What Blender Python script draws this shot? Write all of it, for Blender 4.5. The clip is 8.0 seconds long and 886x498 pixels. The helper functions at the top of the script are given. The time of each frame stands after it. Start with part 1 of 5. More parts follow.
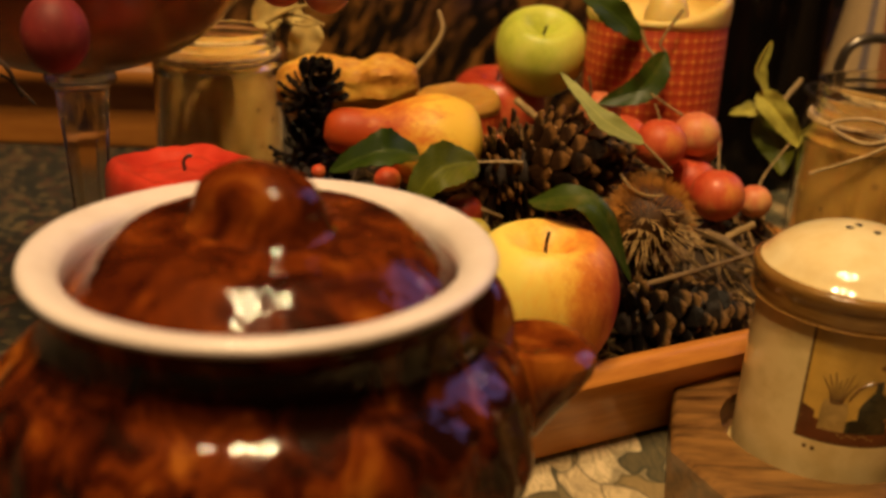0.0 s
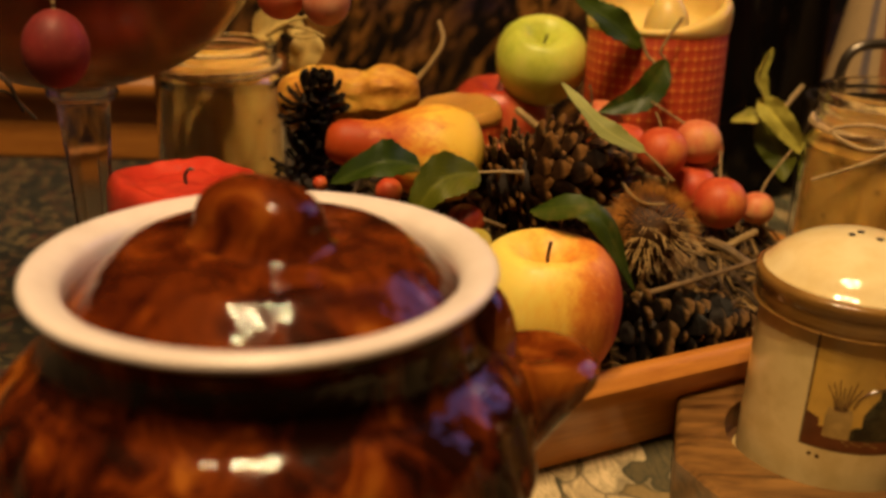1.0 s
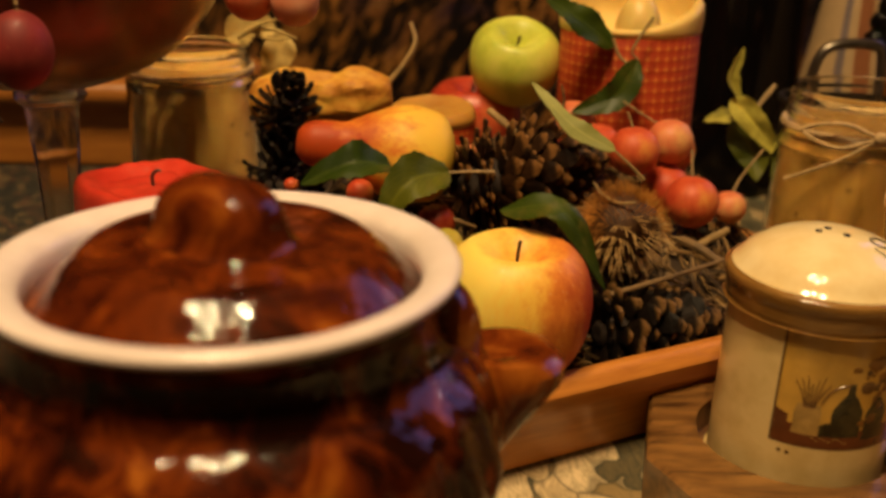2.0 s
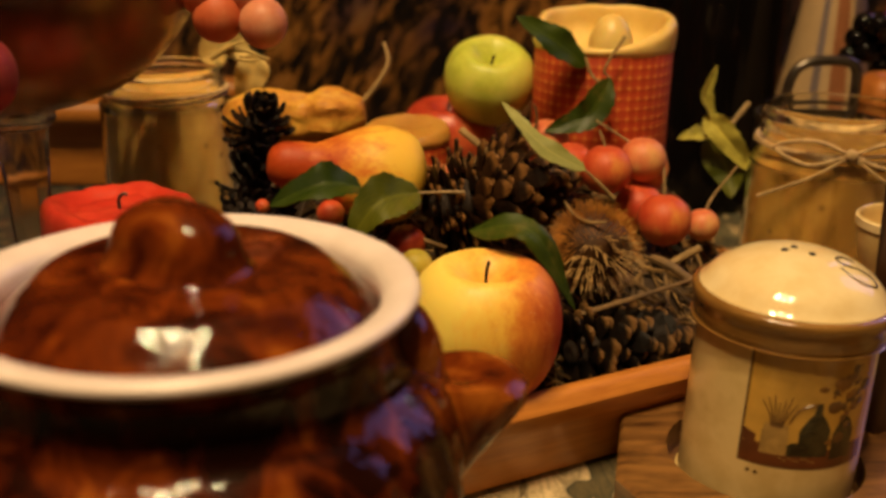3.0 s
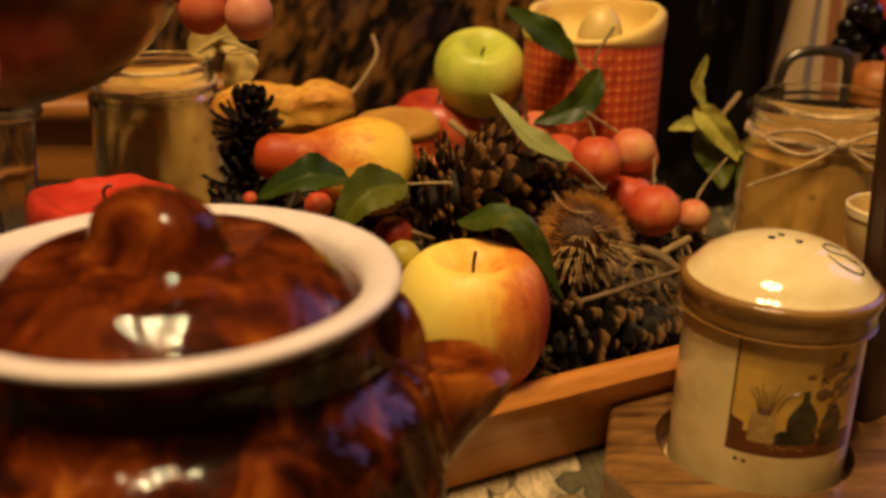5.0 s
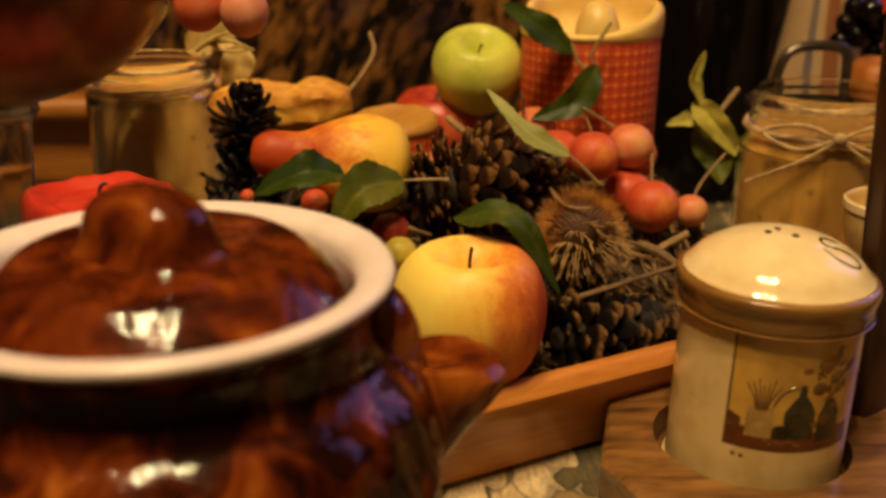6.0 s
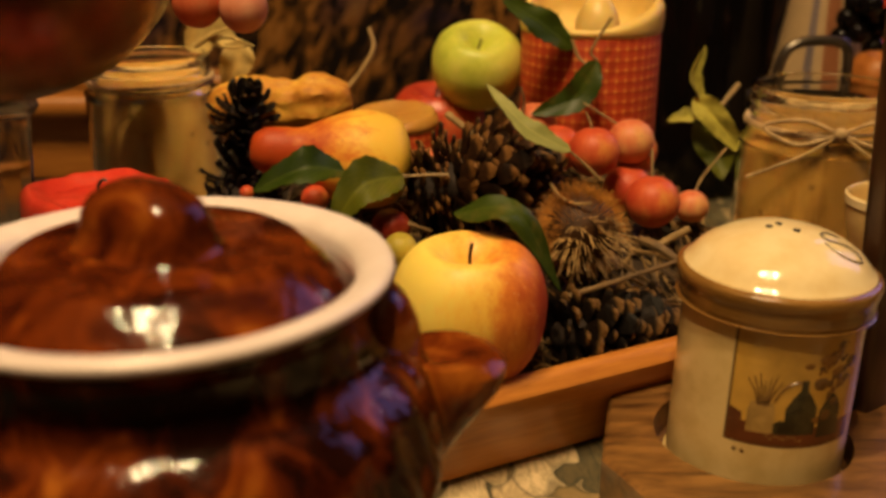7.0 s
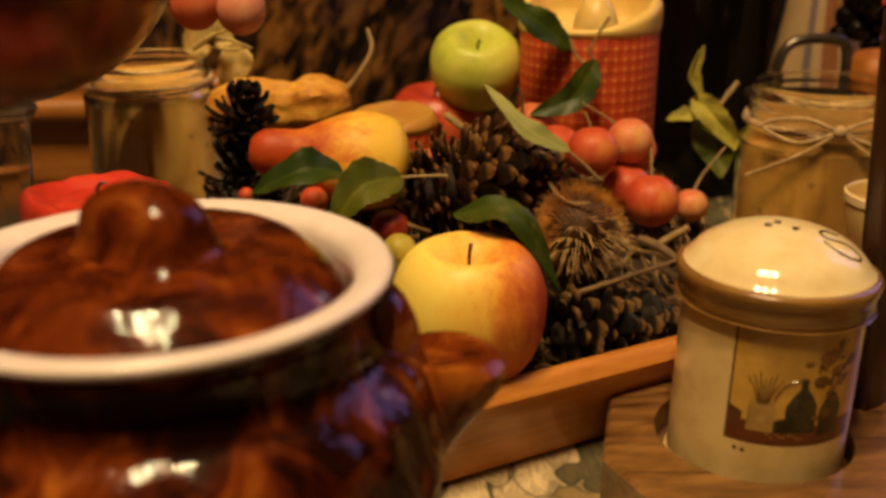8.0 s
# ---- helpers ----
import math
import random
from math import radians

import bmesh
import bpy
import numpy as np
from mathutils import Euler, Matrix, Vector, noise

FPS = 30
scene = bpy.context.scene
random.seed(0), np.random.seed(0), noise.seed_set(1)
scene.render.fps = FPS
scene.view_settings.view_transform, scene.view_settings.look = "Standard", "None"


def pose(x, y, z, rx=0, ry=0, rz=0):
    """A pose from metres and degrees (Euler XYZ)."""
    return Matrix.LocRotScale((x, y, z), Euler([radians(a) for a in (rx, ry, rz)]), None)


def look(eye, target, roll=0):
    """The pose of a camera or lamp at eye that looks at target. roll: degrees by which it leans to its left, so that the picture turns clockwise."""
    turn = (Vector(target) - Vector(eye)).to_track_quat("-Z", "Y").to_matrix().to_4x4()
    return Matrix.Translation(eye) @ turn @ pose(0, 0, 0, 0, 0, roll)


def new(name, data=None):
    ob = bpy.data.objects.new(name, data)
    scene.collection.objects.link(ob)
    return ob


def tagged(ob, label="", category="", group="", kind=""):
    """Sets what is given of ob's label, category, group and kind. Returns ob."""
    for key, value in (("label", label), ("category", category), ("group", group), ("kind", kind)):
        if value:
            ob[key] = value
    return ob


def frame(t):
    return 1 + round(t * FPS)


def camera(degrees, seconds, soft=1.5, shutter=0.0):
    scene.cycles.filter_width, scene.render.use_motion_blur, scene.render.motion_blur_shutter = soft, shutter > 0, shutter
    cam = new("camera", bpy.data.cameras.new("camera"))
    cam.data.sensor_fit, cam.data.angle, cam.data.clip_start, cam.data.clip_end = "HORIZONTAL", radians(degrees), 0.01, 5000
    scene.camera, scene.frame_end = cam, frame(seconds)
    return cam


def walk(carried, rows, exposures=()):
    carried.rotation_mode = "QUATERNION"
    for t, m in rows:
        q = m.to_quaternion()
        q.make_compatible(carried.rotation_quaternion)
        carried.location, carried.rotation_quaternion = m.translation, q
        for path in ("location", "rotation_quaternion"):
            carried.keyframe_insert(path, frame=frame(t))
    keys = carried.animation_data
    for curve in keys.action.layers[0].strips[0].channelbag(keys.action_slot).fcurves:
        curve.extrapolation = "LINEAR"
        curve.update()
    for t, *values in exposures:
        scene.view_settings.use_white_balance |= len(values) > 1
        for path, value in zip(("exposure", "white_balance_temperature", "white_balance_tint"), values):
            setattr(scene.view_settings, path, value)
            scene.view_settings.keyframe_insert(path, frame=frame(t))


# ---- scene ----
cam = camera(46.9, 8.0, 3.2)
METRES, EYE, TILT, LEAN, TURN = 0.040, 0.230, -21.0, -2.0, 0.0
ROWS = [
    (0.0, 0.0, 0.0, 0.0, 0.0, 0.0, -0.0),
    (0.5, -0.0106, 0.0011, 0.0202, 0.22, 0.14, 0.13),
    (1.0, 0.0233, 0.0045, 0.027, 0.24, 0.45, 0.56),
    (1.5, 0.0682, 0.0285, -0.0398, 0.3, 0.29, 0.82),
    (2.0, 0.1956, 0.0271, -0.0441, -0.48, 0.82, 1.05),
    (3.5, 0.495, 0.0363, 0.0523, -0.92, 1.84, 1.55),
    (4.0, 0.5089, 0.0316, 0.0613, -0.92, 2.03, 1.69),
    (4.5, 0.5615, 0.0477, 0.0342, -0.91, 1.92, 1.68),
    (5.0, 0.5718, 0.0739, -0.065, -0.84, 1.54, 1.83),
    (6.5, 0.6646, 0.0872, -0.103, -0.58, 1.47, 2.19),
    (7.0, 0.6507, 0.1131, -0.1144, -0.58, 1.36, 2.24),
    (7.5, 0.6631, 0.1251, -0.1231, -0.51, 1.12, 2.29),
    (8.0, 0.6689, 0.1104, -0.1116, -0.51, 1.38, 2.63),
]
walk(cam, [(t, pose(0, 0, EYE, TILT, LEAN, TURN) @ pose(METRES * x, METRES * y, METRES * z, 90 + pitch, roll, yaw)) for t, x, y, z, yaw, pitch, roll in ROWS])
cam.data.dof.use_dof = True
cam.data.dof.focus_distance = 0.43
cam.data.dof.aperture_fstop = 7.5

# ---- light: a dim room at dusk, lit by a small warm chandelier over the table and a bluish window ----
scene.view_settings.exposure = 0.0
world = bpy.data.worlds.new("world")
scene.world = world
world.use_nodes = True
world.node_tree.nodes["Background"].inputs["Color"].default_value = (1.0, 0.62, 0.30, 1)
world.node_tree.nodes["Background"].inputs["Strength"].default_value = 0.001


def bulb(x, y, z, watts, radius=0.013, color=(1.0, 0.69, 0.345)):
    lamp = bpy.data.lights.new("bulb", "POINT")
    lamp.energy, lamp.color, lamp.shadow_soft_size = watts, color, radius
    ob = new("bulb", lamp)
    ob.location = (x, y, z)
    return ob


LX, LY, LZ = -0.12, -0.04, 1.38
for i in range(5):
    a = radians(72 * i + 20)
    bulb(LX + 0.17 * math.cos(a), LY + 0.17 * math.sin(a), LZ + 0.01 * i, 19.6)
window_lamp = bpy.data.lights.new("window_light", "AREA")
window_lamp.shape, window_lamp.size, window_lamp.size_y = "RECTANGLE", 1.95, 1.36
window_lamp.energy, window_lamp.color = 13.0, (0.50, 0.38, 1.0)
new("window_light", window_lamp).matrix_world = look((1.86, 1.93, 1.38), (0.86, 1.93, 1.38))
for y, z in ((1.62, 1.20), (2.10, 1.16)):
    bulb(1.70, y, z, 0.8, 0.022, (1.0, 0.86, 0.74))


# ---- materials ----
class Mat:
    """A small node-material builder."""

    def __init__(self, name, rough=0.5, metal=0.0, coat=0.0, spec=0.5):
        self.m = bpy.data.materials.new(name)
        self.m.use_nodes = True
        self.t = self.m.node_tree
        self.b = self.t.nodes["Principled BSDF"]
        self.b.inputs["Roughness"].default_value = rough
        self.b.inputs["Metallic"].default_value = metal
        self.b.inputs["Coat Weight"].default_value = coat
        self.b.inputs["Coat Roughness"].default_value = 0.06
        self.b.inputs["Specular IOR Level"].default_value = spec
        self.co = self.n("ShaderNodeTexCoord").outputs["Object"]

    def n(self, kind, **inputs):
        node = self.t.nodes.new(kind)
        for key, value in inputs.items():
            node.inputs[key.replace("_", " ")].default_value = value
        return node

    def link(self, a, b):
        self.t.links.new(a, b)

    def stretch(self, scale, rot=(0, 0, 0), source=None):
        node = self.n("ShaderNodeMapping")
        node.inputs["Scale"].default_value = scale
        node.inputs["Rotation"].default_value = [radians(r) for r in rot]
        self.link(source or self.co, node.inputs["Vector"])
        return node.outputs["Vector"]

    def noise(self, scale, detail=4.0, vec=None, rough=0.55, dist=0.0):
        node = self.n("ShaderNodeTexNoise", Scale=scale, Detail=detail, Roughness=rough, Distortion=dist)
        self.link(vec or self.co, node.inputs["Vector"])
        return node.outputs["Fac"]

    def voronoi(self, scale, vec=None, feature="F1", out="Distance"):
        node = self.n("ShaderNodeTexVoronoi", Scale=scale)
        node.feature = feature
        self.link(vec or self.co, node.inputs["Vector"])
        return node.outputs[out]

    def ramp(self, fac, *stops):
        node = self.n("ShaderNodeValToRGB")
        e = node.color_ramp.elements
        while len(e) < len(stops):
            e.new(0.5)
        for k, (p, c) in enumerate(stops):
            e[k].position = p
            e[k].color = (*c, 1) if len(c) == 3 else c
        self.link(fac, node.inputs["Fac"])
        return node.outputs["Color"]

    def mix(self, fac, a, b, kind="MIX"):
        node = self.n("ShaderNodeMix")
        node.data_type, node.blend_type = "RGBA", kind
        for value, k in ((fac, 0), (a, 6), (b, 7)):
            if isinstance(value, (int, float)):
                node.inputs[k].default_value = value
            elif isinstance(value, tuple):
                node.inputs[k].default_value = (*value, 1)
            else:
                self.link(value, node.inputs[k])
        return node.outputs[2]

    def math(self, op, a, b=0.0):
        node = self.n("ShaderNodeMath")
        node.operation = op
        for k, v in enumerate((a, b)):
            if isinstance(v, (int, float)):
                node.inputs[k].default_value = v
            else:
                self.link(v, node.inputs[k])
        return node.outputs[0]

    def axis(self, k, vec=None):
        node = self.n("ShaderNodeSeparateXYZ")
        self.link(vec or self.co, node.inputs[0])
        return node.outputs[k]

    def uv(self):
        node = self.n("ShaderNodeUVMap")
        return node.outputs["UV"]

    def color(self, c):
        if isinstance(c, tuple):
            self.b.inputs["Base Color"].default_value = (*c, 1)
        else:
            self.link(c, self.b.inputs["Base Color"])
        return self

    def random(self):
        return self.n("ShaderNodeObjectInfo").outputs["Random"]

    def island(self):
        return self.n("ShaderNodeNewGeometry").outputs["Random Per Island"]

    def roughness(self, v):
        self.link(v, self.b.inputs["Roughness"])
        return self

    def bump(self, height, strength=0.3, distance=0.001):
        node = self.n("ShaderNodeBump", Strength=strength, Distance=distance)
        self.link(height, node.inputs["Height"])
        self.link(node.outputs["Normal"], self.b.inputs["Normal"])
        return self

    def sub(self, weight, radius, scale=0.004):
        self.b.inputs["Subsurface Weight"].default_value = weight
        self.b.inputs["Subsurface Radius"].default_value = radius
        self.b.inputs["Subsurface Scale"].default_value = scale
        return self


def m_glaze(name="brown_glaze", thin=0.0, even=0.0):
    """Runny red-brown stoneware glaze with amber mottling; thin lifts the tone, even flattens it."""
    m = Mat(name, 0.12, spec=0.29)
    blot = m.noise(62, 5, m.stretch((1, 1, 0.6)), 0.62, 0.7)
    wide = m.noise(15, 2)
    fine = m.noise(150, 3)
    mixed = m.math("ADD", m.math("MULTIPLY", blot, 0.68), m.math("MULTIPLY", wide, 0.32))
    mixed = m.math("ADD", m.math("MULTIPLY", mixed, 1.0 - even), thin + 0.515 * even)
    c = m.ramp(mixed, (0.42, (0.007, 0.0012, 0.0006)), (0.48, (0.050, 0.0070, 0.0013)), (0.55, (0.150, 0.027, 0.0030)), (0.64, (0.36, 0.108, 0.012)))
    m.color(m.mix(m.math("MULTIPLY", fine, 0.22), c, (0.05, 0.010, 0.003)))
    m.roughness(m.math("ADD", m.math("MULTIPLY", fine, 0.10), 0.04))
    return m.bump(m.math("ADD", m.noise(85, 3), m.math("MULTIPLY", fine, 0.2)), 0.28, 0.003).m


def m_cream(name="cream_glaze", a=(0.80, 0.66, 0.50), b=(0.62, 0.46, 0.30), rough=0.22):
    m = Mat(name, rough, coat=0.3)
    m.color(m.ramp(m.noise(60, 5), (0.35, b), (0.6, a)))
    return m.bump(m.noise(90, 3), 0.12, 0.001).m


def m_wood(name, light, dark, along=(1, 1, 1), rough=0.42, coat=0.1, scale=60):
    m = Mat(name, rough, coat=coat)
    v = m.stretch(along)
    grain = m.noise(scale, 5, v, 0.65, 0.6)
    big = m.noise(9, 3)
    m.color(m.mix(m.math("MULTIPLY", big, 0.5), m.ramp(grain, (0.32, dark), (0.62, light)), dark))
    return m.bump(grain, 0.25, 0.0008).m


def m_apple():
    m = Mat("apple_skin", 0.46, coat=0.04, spec=0.36)
    turn = m.math("ADD", m.axis(0), m.math("MULTIPLY", m.axis(1), -0.35))
    turn = m.math("ADD", turn, m.math("MULTIPLY", m.axis(2), -0.25))
    blush = m.math("ADD", m.math("MULTIPLY", turn, 10.5), m.math("ADD", m.math("MULTIPLY", m.noise(105, 5, m.stretch((1, 1, 0.28)), 0.75), 0.62), m.math("MULTIPLY", m.noise(28, 3), 0.42)))
    c = m.ramp(blush, (0.26, (0.90, 0.70, 0.14)), (0.46, (0.90, 0.55, 0.085)), (0.64, (0.72, 0.24, 0.034)), (0.86, (0.42, 0.050, 0.014)))
    specks = m.ramp(m.voronoi(330), (0.10, (1, 1, 1)), (0.2, (0, 0, 0)))
    m.color(m.mix(m.math("MULTIPLY", specks, 0.25), c, (0.8, 0.62, 0.3)))
    m.sub(0.12, (0.6, 0.3, 0.1), 0.003)
    return m.bump(m.noise(150, 2), 0.05, 0.0006).m


def m_fruit(name, a, b, c, scale=40, rough=0.3, pivot=0.5, axis_pull=0.0, spot=(0.3, 0.18, 0.06)):
    m = Mat(name, rough + 0.04, coat=0.04, spec=0.32)
    v = m.noise(scale, 6, m.stretch((1, 1, 0.6)), 0.72)
    big = m.noise(scale * 0.4, 3)
    v = m.math("ADD", m.math("MULTIPLY", v, 0.70), m.math("MULTIPLY", big, 0.30))
    if axis_pull:
        v = m.math("ADD", v, m.math("MULTIPLY", m.axis(2), axis_pull))
    col = m.ramp(v, (pivot - 0.14, a), (pivot, b), (pivot + 0.14, c))
    dots = m.ramp(m.voronoi(260), (0.06, (1, 1, 1)), (0.14, (0, 0, 0)))
    m.color(m.mix(m.math("MULTIPLY", dots, 0.45), col, spot))
    m.sub(0.1, (0.6, 0.25, 0.08), 0.003)
    return m.bump(m.noise(scale * 3, 3), 0.10, 0.0008).m


def m_leaf(name, a, b, rough=0.38):
    m = Mat(name, rough + 0.04, coat=0.0, spec=0.25)
    u = m.uv()
    vein_v = m.stretch((1, 1, 1), source=u)
    across = m.axis(0, vein_v)
    along = m.axis(1, vein_v)
    mid = m.math("ABSOLUTE", across)
    wave = m.math("FRACT", m.math("SUBTRACT", m.math("MULTIPLY", along, 9.0), m.math("MULTIPLY", mid, 4.0)))
    rib = m.ramp(wave, (0.0, (1, 1, 1)), (0.12, (0, 0, 0)))
    centre = m.ramp(mid, (0.03, (1, 1, 1)), (0.09, (0, 0, 0)))
    veins = m.mix(1.0, rib, centre, "LIGHTEN")
    col = m.ramp(m.noise(55, 5), (0.35, a), (0.65, b))
    blotch = m.ramp(m.noise(38, 4, None, 0.7), (0.56, (0, 0, 0)), (0.66, (1, 1, 1)))
    col = m.mix(m.math("MULTIPLY", blotch, 0.5), col, (0.13, 0.10, 0.018))
    m.color(m.mix(m.math("MULTIPLY", veins, 0.35), col, (b[0] * 1.6 + 0.02, b[1] * 1.5 + 0.02, b[2] * 1.5)))
    return m.bump(m.math("ADD", m.math("MULTIPLY", veins, 0.6), m.noise(120, 3)), 0.3, 0.0008).m


def m_wax(name, a, b, rough=0.4):
    m = Mat(name, rough)
    m.color(m.ramp(m.noise(35, 4), (0.35, b), (0.65, a)))
    m.sub(0.35, (0.8, 0.45, 0.15), 0.004)
    return m.bump(m.noise(55, 3), 0.35, 0.002).m


def m_gel(name, a, b, clear):
    m = Mat(name, 0.22)
    m.b.inputs["Transmission Weight"].default_value = clear
    m.b.inputs["IOR"].default_value = 1.36
    cloud = m.noise(46, 5, m.stretch((1, 1, 0.7)), 0.62, 0.8)
    bits = m.ramp(m.voronoi(95), (0.10, (1, 1, 1)), (0.22, (0, 0, 0)))
    c = m.ramp(cloud, (0.34, b), (0.64, a))
    m.color(m.mix(m.math("MULTIPLY", bits, 0.5), c, (0.06, 0.035, 0.012)))
    m.sub(0.3, (0.8, 0.45, 0.15), 0.004)
    return m.bump(m.noise(60, 3), 0.2, 0.001).m


def m_checks(name="woven_check_wrap"):
    m = Mat(name, 0.6)
    u = m.uv()
    s = 2 * math.pi / 0.0055
    wa = m.math("SINE", m.math("MULTIPLY", m.axis(0, u), s))
    wb = m.math("SINE", m.math("MULTIPLY", m.axis(1, u), s))
    ga = m.ramp(wa, (0.35, (0, 0, 0)), (0.85, (1, 1, 1)))
    gb = m.ramp(wb, (0.35, (0, 0, 0)), (0.85, (1, 1, 1)))
    both = m.math("MULTIPLY", ga, gb)
    either = m.math("MAXIMUM", ga, gb)
    c = m.mix(either, (0.44, 0.036, 0.006), (0.54, 0.080, 0.010))
    c = m.mix(both, c, (0.76, 0.28, 0.045))
    m.color(m.mix(m.math("MULTIPLY", m.noise(60, 4), 0.45), c, (0.30, 0.05, 0.01)))
    return m.bump(m.math("ADD", wa, wb), 0.12, 0.0006).m


def m_cone(name, a, b, c, length):
    m = Mat(name, 0.6, spec=0.2)
    v = m.math("ADD", m.math("MULTIPLY", m.random(), 0.4), m.math("MULTIPLY", m.noise(150, 4), 0.6))
    reach = m.math("ADD", m.math("DIVIDE", m.axis(1), length), m.math("MULTIPLY", m.math("SUBTRACT", v, 0.5), 0.5))
    tip = m.ramp(reach, (0.90, (0, 0, 0)), (1.10, (1, 1, 1)))
    m.color(m.mix(tip, m.ramp(v, (0.35, a), (0.65, b)), c))
    return m.bump(m.noise(260, 3), 0.5, 0.001).m


def m_straw(name="straw_fibre"):
    m = Mat(name, 0.65)
    m.color(m.ramp(m.math("ADD", m.math("MULTIPLY", m.island(), 0.75), m.math("MULTIPLY", m.noise(200, 3), 0.25)),
                   (0.15, (0.030, 0.016, 0.006)), (0.5, (0.12, 0.07, 0.024)), (0.75, (0.28, 0.165, 0.052)), (0.95, (0.46, 0.30, 0.11))))
    return m.bump(m.noise(400, 2), 0.3, 0.0005).m


def m_glass(name, tint=(1, 1, 1), rough=0.02):
    m = Mat(name, rough)
    m.b.inputs["Transmission Weight"].default_value = 1.0
    m.b.inputs["IOR"].default_value = 1.45
    m.color(tint)
    m.bump(m.noise(25, 2), 0.04, 0.001)
    return m.m


def m_cloth():
    m = Mat("leaf_print_cloth", 0.85)
    v = m.stretch((1, 0.6, 1), (0, 0, 35))
    bend = m.n("ShaderNodeTexNoise", Scale=30.0, Detail=2.0)
    m.link(v, bend.inputs["Vector"])
    wob = m.mix(0.022, v, bend.outputs["Color"], "LINEAR_LIGHT")
    cells = m.n("ShaderNodeTexVoronoi", Scale=52.0)
    m.link(wob, cells.inputs["Vector"])
    edge = m.voronoi(52, wob, "DISTANCE_TO_EDGE")
    pick = m.axis(0, cells.outputs["Color"])
    base = m.ramp(pick, (0.0, (0.030, 0.034, 0.020)), (0.22, (0.10, 0.075, 0.03)), (0.38, (0.46, 0.33, 0.16)), (0.6, (0.66, 0.52, 0.30)), (0.82, (0.30, 0.20, 0.075)), (0.95, (0.06, 0.07, 0.045)))
    veins = m.ramp(m.noise(170, 4, m.stretch((1, 0.35, 1), (0, 0, 35)), 0.65, 2.0), (0.38, (0, 0, 0)), (0.62, (1, 1, 1)))
    leafy = m.mix(m.math("MULTIPLY", veins, 0.5), base, (0.16, 0.115, 0.045))
    line = m.ramp(edge, (0.01, (1, 1, 1)), (0.05, (0, 0, 0)))
    leafy = m.mix(m.math("MULTIPLY", line, 0.55), leafy, (0.03, 0.03, 0.016))
    spots = m.n("ShaderNodeTexVoronoi", Scale=175.0)
    m.link(m.co, spots.inputs["Vector"])
    small = m.ramp(m.axis(1, spots.outputs["Color"]), (0.3, (0.009, 0.011, 0.008)), (0.58, (0.034, 0.028, 0.014)), (0.78, (0.12, 0.085, 0.036)), (0.92, (0.06, 0.022, 0.012)))
    zone = m.ramp(m.axis(0), (0.030, (0, 0, 0)), (0.036, (1, 1, 1)))
    m.color(m.mix(zone, small, leafy))
    weave = m.math("MULTIPLY", m.math("SINE", m.math("MULTIPLY", m.axis(0), 4500.0)), m.math("SINE", m.math("MULTIPLY", m.axis(1), 4500.0)))
    return m.bump(weave, 0.2, 0.0003).m


def m_curtain():
    m = Mat("leaf_pattern_fabric", 0.9, spec=0.1)
    v = m.stretch((62, 40, 20), source=m.stretch((1, 1, 1), (0, -28, 0)))
    leaf = m.noise(1.0, 3, v, 0.6, 1.2)
    tone = m.noise(7, 3)
    a = m.ramp(leaf, (0.44, (0.005, 0.003, 0.002)), (0.50, (0.055, 0.024, 0.006)), (0.57, (0.21, 0.085, 0.016)), (0.70, (0.27, 0.13, 0.034)))
    b = m.ramp(leaf, (0.45, (0.004, 0.003, 0.004)), (0.6, (0.026, 0.012, 0.022)), (0.75, (0.06, 0.035, 0.03)))
    m.color(m.mix(m.ramp(tone, (0.45, (0, 0, 0)), (0.58, (1, 1, 1))), a, b))
    return m.bump(m.noise(300, 2), 0.3, 0.0006).m


def m_plain(name, c, rough=0.5, metal=0.0, vary=0.25, scale=40, coat=0.0, spec=0.5):
    m = Mat(name, rough, metal, coat, spec)
    d = tuple(x * (1 - vary) for x in c)
    m.color(m.ramp(m.noise(scale, 5), (0.35, d), (0.65, c)))
    return m.bump(m.noise(scale * 3, 3), 0.12, 0.0008).m


GLAZE = m_glaze("brown_glaze", -0.010)
GLAZE_LID = m_glaze("even_brown_glaze", 0.004, 0.35)
# Lighter copy of the glaze for the handle: the light it catches, as colour.
GLAZE_LIT = m_glaze("lit_amber_glaze", 0.075, 0.45)
CREAM = m_cream("cream_glaze", (0.80, 0.70, 0.67), (0.72, 0.62, 0.58), 0.35)
SHAKER_BODY = m_cream("aged_cream_ceramic", (0.72, 0.54, 0.24), (0.60, 0.42, 0.16), 0.18)
SHAKER_LID = m_cream("aged_cream_lid", (0.84, 0.69, 0.40), (0.76, 0.58, 0.29), 0.10)
SHAKER_BAND = m_wood("brown_painted_band", (0.30, 0.155, 0.035), (0.13, 0.058, 0.012), (1, 1, 12), 0.2, 0.4, 30)
TRAY_WOOD = m_wood("honey_pine", (0.62, 0.255, 0.042), (0.42, 0.145, 0.022), (1.2, 9, 9), 0.34, 0.3, 26)
BLOCK_WOOD = m_wood("worn_oak", (0.31, 0.150, 0.040), (0.055, 0.023, 0.007), (1.3, 9, 9), 0.30, 0.4, 20)
POST_WOOD = m_wood("dark_stained_oak", (0.050, 0.018, 0.006), (0.018, 0.007, 0.003), (9, 9, 1.2), 0.38, 0.25, 22)
LEDGE_WOOD = m_wood("amber_wood", (0.44, 0.170, 0.026), (0.29, 0.100, 0.015), (1.2, 9, 9), 0.4, 0.2, 18)
APPLE = m_apple()
GREEN_APPLE = m_fruit("green_apple_skin", (0.38, 0.44, 0.045), (0.54, 0.58, 0.080), (0.66, 0.65, 0.13), 46, 0.36, 0.48, spot=(0.5, 0.5, 0.2))
